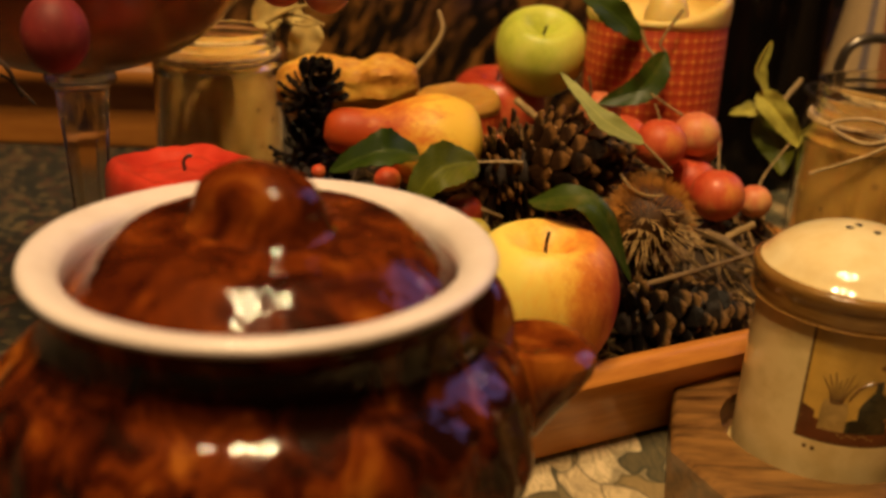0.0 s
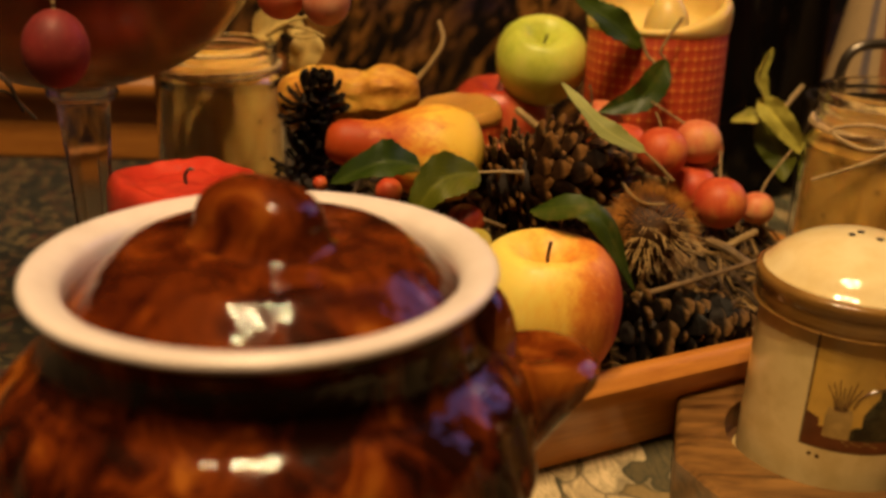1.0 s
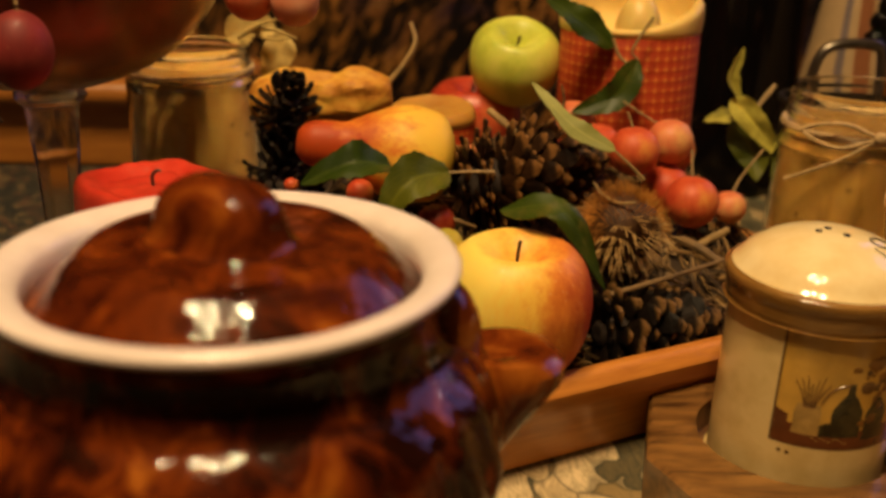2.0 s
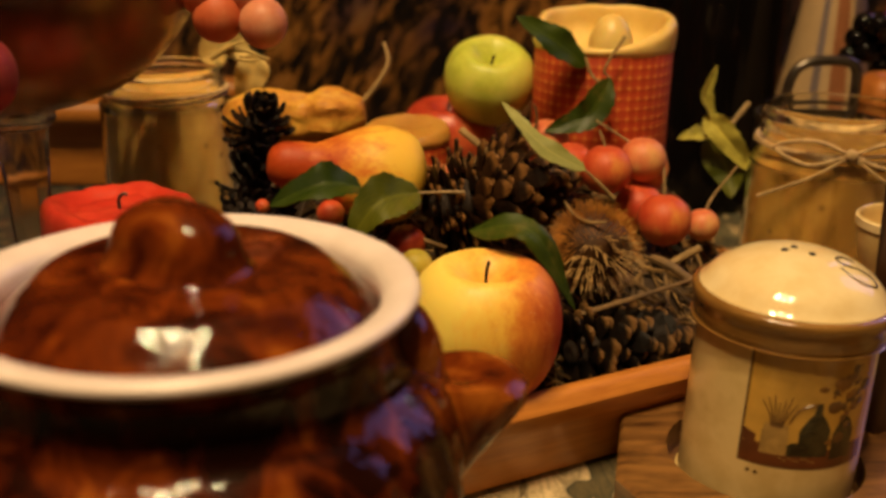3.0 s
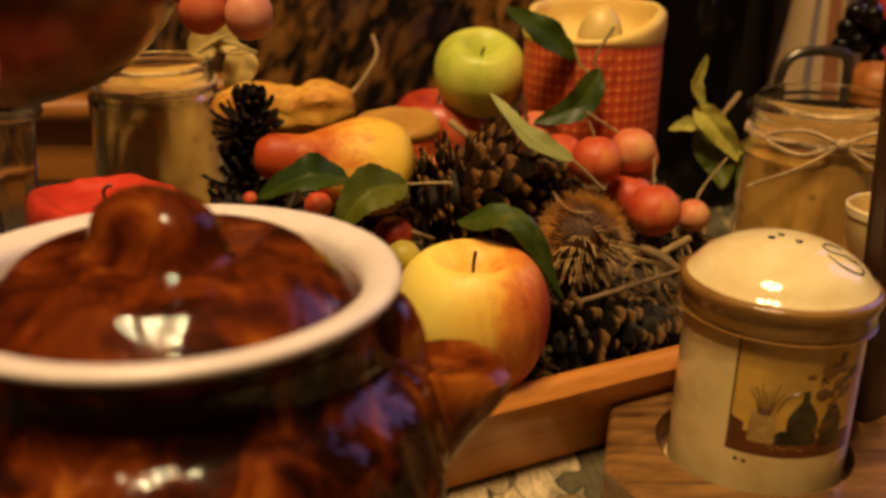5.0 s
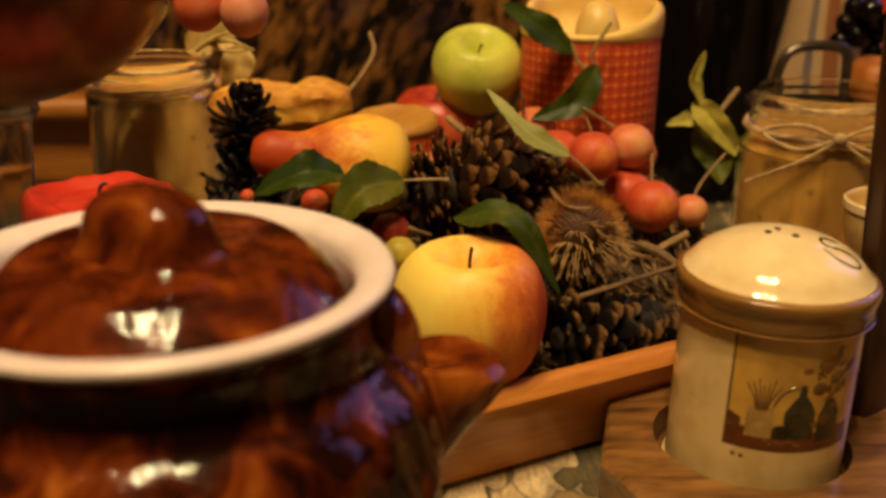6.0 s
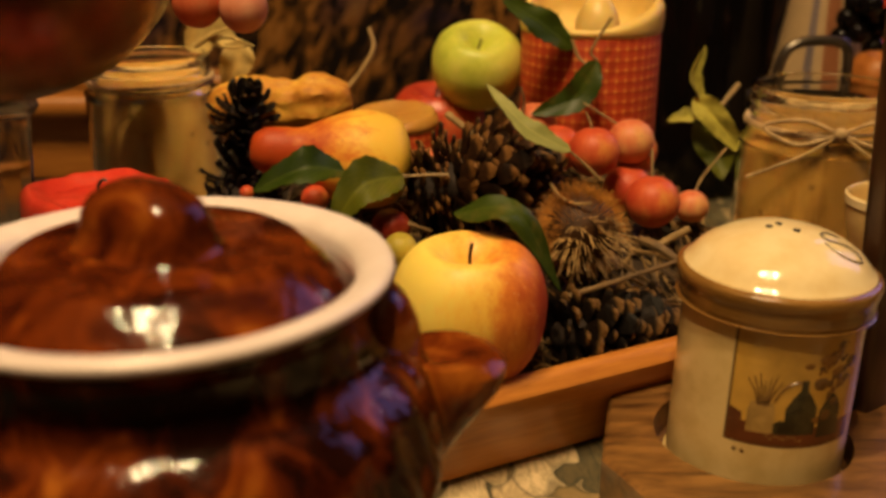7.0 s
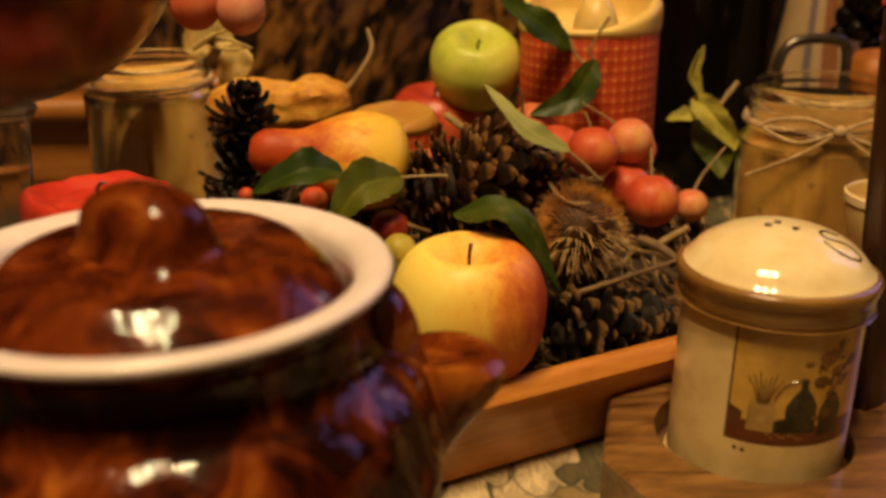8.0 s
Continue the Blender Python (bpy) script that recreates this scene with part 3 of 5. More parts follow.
def bed_height(a, n):
    stops = ((0.30, 0.018), (0.325, 0.026), (0.35, 0.042), (0.375, 0.062), (0.41, 0.076), (0.50, 0.083), (0.56, 0.050))
    h = stops[-1][1]
    for (n0, h0), (n1, h1) in zip(stops, stops[1:]):
        if n < n1:
            t = max(0, (n - n0) / (n1 - n0))
            h = h0 + (h1 - h0) * t
            break
    edge = min(a - A0, A1 - a)
    h = 0.02 + (h - 0.02) * max(0.1, min(1.0, edge / 0.045 + 0.25))
    return h + 0.004 * noise.noise((a * 70, n * 70, 1.3))


def build_bed():
    bm = bmesh.new()
    k = 46
    g = []
    for i in range(k + 1):
        row = []
        for j in range(k + 1):
            a, n = A0 + 0.008 + (A1 - A0 - 0.016) * i / k, N0 + 0.008 + (N1 - N0 - 0.016) * j / k
            z = bed_height(a, n) if 0 < i < k and 0 < j < k else 0.010
            row.append(bm.verts.new(on_tray(a, n, z)))
        g.append(row)
    for i in range(k):
        for j in range(k):
            bm.faces.new((g[i][j], g[i + 1][j], g[i + 1][j + 1], g[i][j + 1]))
    solo("litter_bed", bm, BED, "dark bed of dry leaf litter heaped in the wooden tray", "litter", kind="stuff")
    rng = random.Random(5)
    bm = bmesh.new()
    for s in range(1150):
        a, n = rng.uniform(A0 + 0.02, A1 - 0.02), rng.uniform(N0 + 0.015, N1 - 0.03)
        d = rng.uniform(0, math.pi)
        length = rng.uniform(0.012, 0.035)
        pts = []
        for q in (-0.5, 0, 0.5):
            aa, nn = a + q * length * math.cos(d), n + q * length * math.sin(d) + rng.uniform(-0.002, 0.002)
            aa, nn = min(max(aa, A0 + 0.012), A1 - 0.012), min(max(nn, N0 + 0.012), N1 - 0.012)
            pts.append(on_tray(aa, nn, bed_height(aa, nn) + rng.uniform(-0.001, 0.006)))
        r = rng.choice((0.0005, 0.0007, 0.0009, 0.0013))
        tube(bm, pts, r, r * 0.8, 5, 3)
    solo("straw", bm, STRAW, "loose dry straw and small brown stalks in the tray", "straw", kind="stuff")


build_bed()


# ---- the lidded stoneware pot ----
def smooth_grip():
    """Height, half width and half thickness of the lid's grip, from its foot to its crown."""
    wide = smooth_profile([(0.0240, 0.1268), (0.0205, 0.1300), (0.0192, 0.1340), (0.0180, 0.1385), (0.0152, 0.1425), (0.0095, 0.1459), (0.0030, 0.1472)], 5)
    thick = smooth_profile([(0.0200, 0.1268), (0.0150, 0.1300), (0.0128, 0.1340), (0.0118, 0.1385), (0.0100, 0.1425), (0.0062, 0.1459), (0.0020, 0.1472)], 5)
    return [(z, w, t) for (w, z), (t, z2) in zip(wide, thick)]


def build_pot():
    pot = thing("stoneware_pot", "brown glazed stoneware pot with cream rim on the cloth", "pot", at=(-0.0467, 0.2685, 0.0020))
    pot.rotation_euler = (radians(-0.4), 0, 0)
    out = smooth_profile([(0.0, -0.003), (0.050, -0.003), (0.058, 0.008), (0.071, 0.036), (0.0765, 0.060), (0.0768, 0.076), (0.0734, 0.0890), (0.0686, 0.0962), (0.0636, 0.1008), (0.0612, 0.1060), (0.0612, 0.1130), (0.0630, 0.1180), (0.0644, 0.1212)], 6)
    inner = [(0.0600, 0.1205), (0.0575, 0.112), (0.0560, 0.100), (0.068, 0.070), (0.056, 0.020), (0.0, 0.012)]

    def relief(a, z):
        k = max(0.0, min(1.0, (0.099 - z) / 0.010)) * max(0.0, min(1.0, (z - 0.012) / 0.03))
        return 1 + 0.034 * k * abs(math.sin(13 * a + 22 * z + 1.5 * noise.noise((3 * math.cos(a), 3 * math.sin(a), z * 30)))) + 0.026 * k * noise.noise((6 * math.cos(a), 6 * math.sin(a), z * 70))

    body = part("body", lathe(out + inner, 160, relief), GLAZE, pot)
    part("rim", lathe(smooth_profile([(0.0604, 0.1195), (0.0640, 0.1208), (0.0658, 0.1221), (0.0658, 0.1238), (0.0640, 0.1249), (0.0605, 0.1245), (0.0568, 0.1228), (0.0548, 0.1195), (0.0545, 0.112), (0.0595, 0.111), (0.0604, 0.1195)], 4), 96,
                      lambda a, z: 1 + 0.006 * noise.noise((3 * math.cos(a), 3 * math.sin(a), 0.3))), CREAM, pot, "cream unglazed rim of the pot")
    lid = part("lid", lathe(smooth_profile([(0.0, 0.1295), (0.022, 0.1290), (0.0270, 0.1286), (0.0330, 0.1282), (0.0385, 0.1276), (0.0428, 0.1246), (0.0468, 0.1212), (0.0506, 0.1178), (0.0528, 0.1162), (0.0535, 0.1146), (0.051, 0.112), (0.0, 0.111)], 6), 80,
                            lambda a, z: 1 + 0.012 * noise.noise((2.5 * math.cos(a), 2.5 * math.sin(a), z * 50))), GLAZE_LID, pot)
    lid.location = (0.0015, -0.0010, 0.0022)
    lid.rotation_euler = (radians(0.9), 0, 0)
    # grip: a thick upright disc with flattened faces, on a flared foot
    bm = bmesh.new()
    rings = []
    for z, half_w, half_t in smooth_grip():
        ring = []
        for k in range(40):
            q = 2 * math.pi * k / 40
            cq, sq = math.cos(q), math.sin(q)
            ring.append(bm.verts.new((half_w * math.copysign(abs(cq) ** 0.72, cq), half_t * math.copysign(abs(sq) ** 0.62, sq), z)))
        rings.append(ring)
    for a, b in zip(rings, rings[1:]):
        for k in range(40):
            bm.faces.new((a[k], a[(k + 1) % 40], b[(k + 1) % 40], b[k]))
    bm.faces.new(rings[-1])
    knob = part("knob", bm, GLAZE_LID, lid)
    knob.location = (-0.0020, -0.001, 0.0)
    knob.rotation_euler = (0, 0, radians(-34))
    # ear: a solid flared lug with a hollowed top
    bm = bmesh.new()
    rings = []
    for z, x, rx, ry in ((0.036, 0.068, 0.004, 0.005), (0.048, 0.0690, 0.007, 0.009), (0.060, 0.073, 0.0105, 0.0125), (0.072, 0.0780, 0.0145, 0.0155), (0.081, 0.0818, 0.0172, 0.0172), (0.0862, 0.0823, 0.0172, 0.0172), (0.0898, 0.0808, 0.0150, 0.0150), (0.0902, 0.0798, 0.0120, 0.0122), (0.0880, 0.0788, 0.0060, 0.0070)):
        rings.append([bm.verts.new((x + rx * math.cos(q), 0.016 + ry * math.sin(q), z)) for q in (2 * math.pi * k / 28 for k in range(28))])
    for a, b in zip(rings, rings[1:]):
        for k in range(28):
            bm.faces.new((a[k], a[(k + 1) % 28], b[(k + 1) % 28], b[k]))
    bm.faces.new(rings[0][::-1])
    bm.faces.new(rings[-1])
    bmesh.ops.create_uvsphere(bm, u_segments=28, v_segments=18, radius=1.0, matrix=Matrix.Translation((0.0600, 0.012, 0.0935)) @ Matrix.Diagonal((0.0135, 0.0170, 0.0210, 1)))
    part("handle", bm, GLAZE_LIT, pot, "glazed lug handle with its lit amber tone painted in")


build_pot()


# ---- fruit ----
def apple_profile(r, h):
    pts = [(0.0, 0.73 * h), (0.10 * r, 0.755 * h), (0.28 * r, 0.88 * h), (0.48 * r, 0.965 * h), (0.66 * r, 0.965 * h), (0.87 * r, 0.84 * h), (0.985 * r, 0.66 * h), (r, 0.50 * h), (0.95 * r, 0.33 * h), (0.80 * r, 0.15 * h), (0.58 * r, 0.02 * h), (0.40 * r, 0.0), (0.22 * r, 0.04 * h), (0.0, 0.10 * h)]
    return [(q, z - 0.5 * h) for q, z in smooth_profile(pts, 5)][::-1]


def apple(at, r, h, material, label, axis=(0, 0, 1), stem=(), name="apple"):
    ob = thing(name, label, "apple", "fruit in the tray", at)
    part("flesh", lathe(apple_profile(r, h), 56, lambda a, z: 1 + 0.014 * math.cos(5 * a) + 0.012 * math.cos(2 * a + 1)), material, ob)
    if stem:
        part("stem", tube(bmesh.new(), [(0, 0, 0.20 * h), *stem], 0.0007, 0.0008, 7), TWIG_DARK, ob)
    return lean_to(ob, axis)


apple((0.0460, 0.3820, 0.0635), 0.0312, 0.0570, APPLE, "yellow apple with a red blush, resting against the tray side", (0.02, -0.05, 1), ((-0.0015, -0.002, 0.024), (-0.0012, -0.003, 0.0305)))
apple((0.0598, 0.5900, 0.1272), 0.0262, 0.0430, GREEN_APPLE, "small yellow-green apple on the heap beside the candle", (0.05, -0.50, 1), ((0.0, -0.0005, 0.014), (0.0008, -0.001, 0.0185)))
apple((0.0365, 0.6030, 0.0890), 0.0285, 0.0480, RED_APPLE, "small red apple on the heap behind the pear", (0.0, -0.1, 1), ((0.0, 0, 0.018), (0.002, 0.0, 0.030)))


def pear():
    a, b = Vector((-0.0498, 0.4520, 0.1136)), Vector((0.0228, 0.4620, 0.1028))
    length = (b - a).length
    ob = thing("pear", "red-blushed yellow pear lying on its side", "pear", "fruit in the tray", a)
    prof = smooth_profile([(0.0, 0.0), (0.006, 0.001), (0.0100, 0.006), (0.0112, 0.014), (0.0118, 0.022), (0.0170, 0.033), (0.0215, 0.044), (0.0226, 0.054), (0.0195, 0.066), (0.0095, length - 0.002), (0.0, length - 0.003)], 6)
    part("flesh", lathe(prof, 56, lambda q, z: 1 + 0.02 * math.cos(3 * q + 40 * z)), PEAR, ob)
    part("blossom_end", tube(bmesh.new(), [(0, 0, length - 0.004), (0.0, 0.001, length + 0.001)], 0.0022, 0.0012, 7), TWIG_DARK, ob)
    return lean_to(ob, b - a)


pear()


def gourd():
    a, b = Vector((-0.0838, 0.5350, 0.1122)), Vector((-0.0093, 0.5350, 0.1202))
    ob = thing("gourd", "small yellow gourd with a long curled stalk", "gourd", "fruit in the tray", a)
    length = (b - a).length
    prof = smooth_profile([(0.0, 0.0), (0.010, 0.002), (0.0160, 0.014), (0.0165, 0.026), (0.0140, 0.038), (0.0125, 0.046), (0.0142, 0.055), (0.0135, 0.063), (0.0075, length - 0.001), (0.0, length)], 6)
    part("flesh", lathe(prof, 48, lambda q, z: 1 + 0.05 * math.cos(7 * q) * min(1.0, z / 0.05) + 0.13 * noise.noise((3.2 * math.cos(q), 3.2 * math.sin(q), z * 120)) + 0.05 * noise.noise((7 * math.cos(q), 7 * math.sin(q), z * 260))), GOURD, ob)
    inv = (b - a).to_track_quat("Z", "Y").to_matrix().transposed()
    pts = [Vector(p) for p in ((-0.0116, 0.5350, 0.1241), (-0.0032, 0.5370, 0.1341), (0.0028, 0.5400, 0.1454), (0.0004, 0.5450, 0.1549))]
    part("stalk", tube(bmesh.new(), [inv @ (p - a) for p in pts], 0.0018, 0.0010, 8), STALK, ob, "long dry curled stalk")
    return lean_to(ob, b - a)


gourd()


CRAB_LABELS = {
    "crab_apple_skin": "small glossy red crab apple with a thin stalk",
    "pale_crab_apple_skin": "small orange-pink crab apple with a thin stalk",
    "dark_crab_apple_skin": "small dark red crab apple low in the heap",
    "green_crab_apple_skin": "small yellow-green crab apple behind the apple",
}


def crab(at, r, material=CRAB, axis=(0.1, -0.1, 1), stem=None):
    ob = thing("crab_apple", CRAB_LABELS[material.name], "crab apple", "crab apples in the tray", at)
    ball = [(r * math.sin(q), -r * 0.97 * math.cos(q) * (1 - 0.10 * math.exp(-((math.pi - q) / 0.3) ** 2) - 0.06 * math.exp(-(q / 0.25) ** 2))) for q in (math.pi * k / 18 for k in range(19))]
    ball[0], ball[-1] = (0.0, ball[0][1]), (0.0, ball[-1][1])
    part("flesh", lathe(ball, 36), material, ob)
    if stem:
        part("stem", tube(bmesh.new(), [(0, 0, r * 0.45), *[Vector(s) - Vector(at) for s in stem]], 0.0007, 0.0006, 6), STALK, ob)
        return ob
    return lean_to(ob, axis)


crab((0.1120, 0.4900, 0.1016), 0.0128, CRAB, stem=((0.1104, 0.4930, 0.1151), (0.1082, 0.4950, 0.1203)))
crab((0.1333, 0.5050, 0.1033), 0.0118, CRAB_GOLD, stem=((0.1253, 0.5100, 0.1121), (0.1098, 0.5150, 0.1210)))
crab((0.1385, 0.5200, 0.0948), 0.0120, CRAB)
crab((0.1393, 0.4750, 0.0805), 0.0132, CRAB, stem=((0.1395, 0.4800, 0.0936), (0.1410, 0.4900, 0.1030)))
crab((0.1628, 0.4900, 0.0734), 0.0085, CRAB_GOLD, stem=((0.1698, 0.5000, 0.0856), (0.1901, 0.5300, 0.0934)))
crab((0.1321, 0.5000, 0.0798), 0.0125, CRAB)
crab((0.0964, 0.5050, 0.0999), 0.0120, CRAB)
crab((0.0873, 0.5300, 0.1069), 0.0115, CRAB_GOLD)
crab((-0.0200, 0.4370, 0.0944), 0.0062, CRAB)
crab((-0.0529, 0.4550, 0.0920), 0.0034, CRAB)
crab((0.0303, 0.4900, 0.0918), 0.0120, CRAB_GOLD)
crab((0.0139, 0.4200, 0.0864), 0.0085, CRAB_DARK)
crab((0.0181, 0.4000, 0.0837), 0.0070, CRAB_GREEN)


# ---- cones ----
def scale_mesh(name, length, width, material, open_up, thin=1.0):
    """One woody cone scale: a thick wedge that widens to a blunt, raised tip. It grows along y."""
    bm = bmesh.new()
    rows = ((0.0, 0.30, 0.0006, 0.0), (0.45, 0.75, 0.0008, 0.03), (0.8, 1.0, 0.0013, 0.10 + open_up), (0.95, 0.7, 0.0020, 0.18 + open_up * 1.3), (1.04, 0.25, 0.0012, 0.20 + open_up * 1.4))
    rings = []
    for y, w, t, lift in rows:
        t *= thin
        hw, z = w * width / 2, lift * length
        rings.append([bm.verts.new(v) for v in ((-hw, y * length, z), (-hw * 0.4, y * length, z + t), (hw * 0.4, y * length, z + t), (hw, y * length, z), (hw * 0.4, y * length, z - t * 0.5), (-hw * 0.4, y * length, z - t * 0.5))])
    for a, b in zip(rings, rings[1:]):
        for k in range(6):
            bm.faces.new((a[k], a[(k + 1) % 6], b[(k + 1) % 6], b[k]))
    bm.faces.new(rings[0][::-1])
    bm.faces.new(rings[-1])
    return mesh_of(name, bm, material, False)


def pine_cone(at, axis, length, radius, material, label, turns=9, per=9, spread=50, slim=0.35, wide=0.50, ragged=0.0, thin=1.0):
    """A cone of separate scales set in a spiral round a core; its tip points along axis."""
    ob = thing("pine_cone", label, "pine cone", "cones in the tray", at)
    core = smooth_profile([(0.0, -length / 2), (radius * 0.30, -length * 0.48), (radius * 0.48, -length * 0.2), (radius * 0.38, length * 0.2), (radius * 0.15, length * 0.46), (0.0, length / 2)], 4)
    part("core", lathe(core, 16), CORE, ob)
    me = scale_mesh("scale", radius * 0.76, radius * wide, material, 0.05, thin)
    count = turns * per
    rng = random.Random(int(length * 1e5))
    for i in range(count):
        t = i / (count - 1)
        ang = i * 137.5
        z = -length * 0.46 + length * 0.92 * t
        fat = (math.sin(math.pi * (0.16 + 0.80 * t)) ** 0.7) * (1 - slim * t)
        s = (0.55 + 0.55 * fat) * (1 + rng.uniform(-ragged, ragged))
        tilt = -spread * 0.6 + spread * 1.75 * t + rng.uniform(-7, 7) * (1 + 4 * ragged)
        child = new("scale", me)
        child.parent = ob
        m = Matrix.Translation((0, 0, z)) @ Matrix.Rotation(radians(ang + rng.uniform(-6, 6)), 4, "Z") @ Matrix.Translation((0, radius * 0.30 * fat, 0)) @ Matrix.Rotation(radians(tilt), 4, "X") @ Matrix.Diagonal((s, s, s, 1))
        child.matrix_local = m
    return lean_to(ob, axis)


def span(a, b):
    a, b = Vector(a), Vector(b)
    return (a + b) / 2, b - a


c, d = span((0.0274, 0.4470, 0.0944), (0.0828, 0.4620, 0.1030))
pine_cone(c, d, 0.062, 0.0215, CONE_BROWN, "brown open pine cone lying on its side among the fruit", 18, 16, 62, 0.12, 0.33, 0.30, 0.55)
c, d = span((0.0859, 0.4050, 0.0415), (0.1418, 0.4320, 0.0367))
pine_cone(c, d, 0.064, 0.0195, CONE_DARK, "dark pine cone with pale scale tips beside the apple", 15, 12, 66, 0.35, 0.46, 0.2, 0.7)
c, d = span((-0.0643, 0.5120, 0.1083), (-0.0592, 0.5080, 0.1256))
pine_cone(c, d, 0.022, 0.0165, CONE_DARK, "small black-brown open cone standing on the heap", 6, 11, 85, 0.35, 0.40, 0.25, 0.6)
c, d = span((-0.0659, 0.5000, 0.0791), (-0.0584, 0.5020, 0.1049))
pine_cone(c, d, 0.036, 0.0165, CONE_DARK, "small dark cone under another at the heap's edge", 7, 11, 75, 0.35, 0.40, 0.25, 0.6)
c, d = span((-0.0694, 0.4700, 0.0837), (-0.0465, 0.4700, 0.0865))
pine_cone(c, d, 0.030, 0.0110, CONE_DARK, "small dark cone lying at the heap's foot", 6, 8, 50)


def build_burr():
    front, back = Vector((0.1030, 0.4160, 0.0718)), Vector((0.0937, 0.4500, 0.0886))
    c = front + (back - front) * 0.45
    ob = thing("burr", "dry brown bristly seed head with pale hooked spines", "burr", "", c)
    part("husk", lathe(smooth_profile([(0.0, -0.021), (0.008, -0.019), (0.0145, -0.009), (0.0160, 0.0), (0.0120, 0.008), (0.0, 0.011)], 5), 32, lambda a, z: 1 + 0.10 * noise.noise((4 * math.cos(a), 4 * math.sin(a), z * 200))), BURR, ob)
    rng = random.Random(9)
    bm, fuzz = bmesh.new(), bmesh.new()
    for i in range(2200):
        t = (i + 0.5) / 2200
        zc = 1 - 1.9 * t
        r = math.sqrt(max(0, 1 - zc * zc))
        a = i * 2.39996
        dvec = Vector((r * math.cos(a), r * math.sin(a), zc))
        root = Vector((dvec.x * 0.0145, dvec.y * 0.0145, dvec.z * (0.010 if zc > 0 else 0.019)))
        long = zc > 0.40
        if (long and (i % 5 or zc > 0.97)) or (not long and zc > -0.1 and i % 3):
            continue
        ln = rng.uniform(0.0085, 0.0125) if long else rng.uniform(0.005, 0.0090)
        side = Vector((rng.uniform(-1, 1), rng.uniform(-1, 1), rng.uniform(-1, 1))) * 0.2
        dr = (dvec + side + Vector((0, 0, 0.3))).normalized()
        p1 = root + dr * ln * 0.75
        w = 0.00034 if long else 0.00018
        tube(bm if long else fuzz, [root, p1, p1 + (dr + side * 2).normalized() * ln * 0.25], w, w * 0.35, 4, 2)
    part("bristle", bm, SPINE, ob, "pale dry bristles")
    part("fuzz", fuzz, FUZZ, ob, "soft brown fuzz on the cap")
    ob.rotation_euler = (front - back).to_track_quat("Z", "Y").to_euler()


build_burr()


# ---- candles ----
def build_candle(at, r, top, wrap_top, wax, label, lump=True, dip=0.024):
    ob = thing("candle", label, "candle", "candles in the tray", at)
    part("wrap", lathe([(0.0, 0.0), (r, 0.0), (r + 0.0004, 0.001), (r + 0.0004, wrap_top - 0.001), (r, wrap_top), (r - 0.0008, wrap_top), (r - 0.0008, 0.002), (0, 0.002)], 72), CHECKS, ob, "red and orange woven check wrap")

    def uneven(a, z):
        return 1 + 0.012 * noise.noise((2 * math.cos(a), 2 * math.sin(a), z * 60))

    bm = lathe(smooth_profile([(0.0, 0.003), (r - 0.0012, 0.003), (r - 0.0012, 0.006), (r - 0.0012, wrap_top * 0.5), (r - 0.0012, wrap_top - 0.008), (r - 0.0012, wrap_top - 0.003), (r + 0.0010, wrap_top + 0.001), (r + 0.0012, top - 0.004), (r - 0.0015, top), (r - 0.0045, top - 0.0012), (r - 0.0068, top - 0.53 * dip), (r * 0.5, top - 0.97 * dip), (0.0, top - dip)], 5), 72, uneven)
    for v in bm.verts:
        if v.co.z > wrap_top:
            a = math.atan2(v.co.y, v.co.x)
            v.co.z += (0.0025 * math.sin(a + 0.4) + 0.0015 * noise.noise((2 * math.cos(a), 2 * math.sin(a), 4))) * (v.co.z - wrap_top) / (top - wrap_top)
            if lump:
                melt = max(0.0, math.cos(a - radians(-118))) ** 0.8
                v.co.z -= 0.0125 * melt * (v.co.z - wrap_top) / (top - wrap_top)
    body = part("wax", bm, wax, ob)
    if lump:
        bm = bmesh.new()
        bmesh.ops.create_uvsphere(bm, u_segments=20, v_segments=12, radius=0.0120)
        for v in bm.verts:
            v.co.z *= 1.5
            v.co.x *= 1.0 + 0.1 * noise.noise(v.co * 150)
        lumpy = part("drip", bm, wax, body)
        lumpy.location = (-0.001, -0.0262, top - 0.0140)
    if lump:
        part("wick", tube(bmesh.new(), [(0, 0.002, top - dip - 0.001), (0.001, 0.003, top - dip + 0.004), (0.003, 0.003, top - dip + 0.007)], 0.0009, 0.0007, 6), INK, body)
    return ob


build_candle((0.1215, 0.5720, 0.050), 0.0378, 0.1172, 0.1010, WAX_YELLOW, "thick yellow candle burnt hollow, in a red and orange check wrap")
build_candle((0.0120, 0.5650, 0.049), 0.0240, 0.0570, 0.0490, WAX_TAN, "short tan candle in a red check wrap behind the pear", False, 0.004)


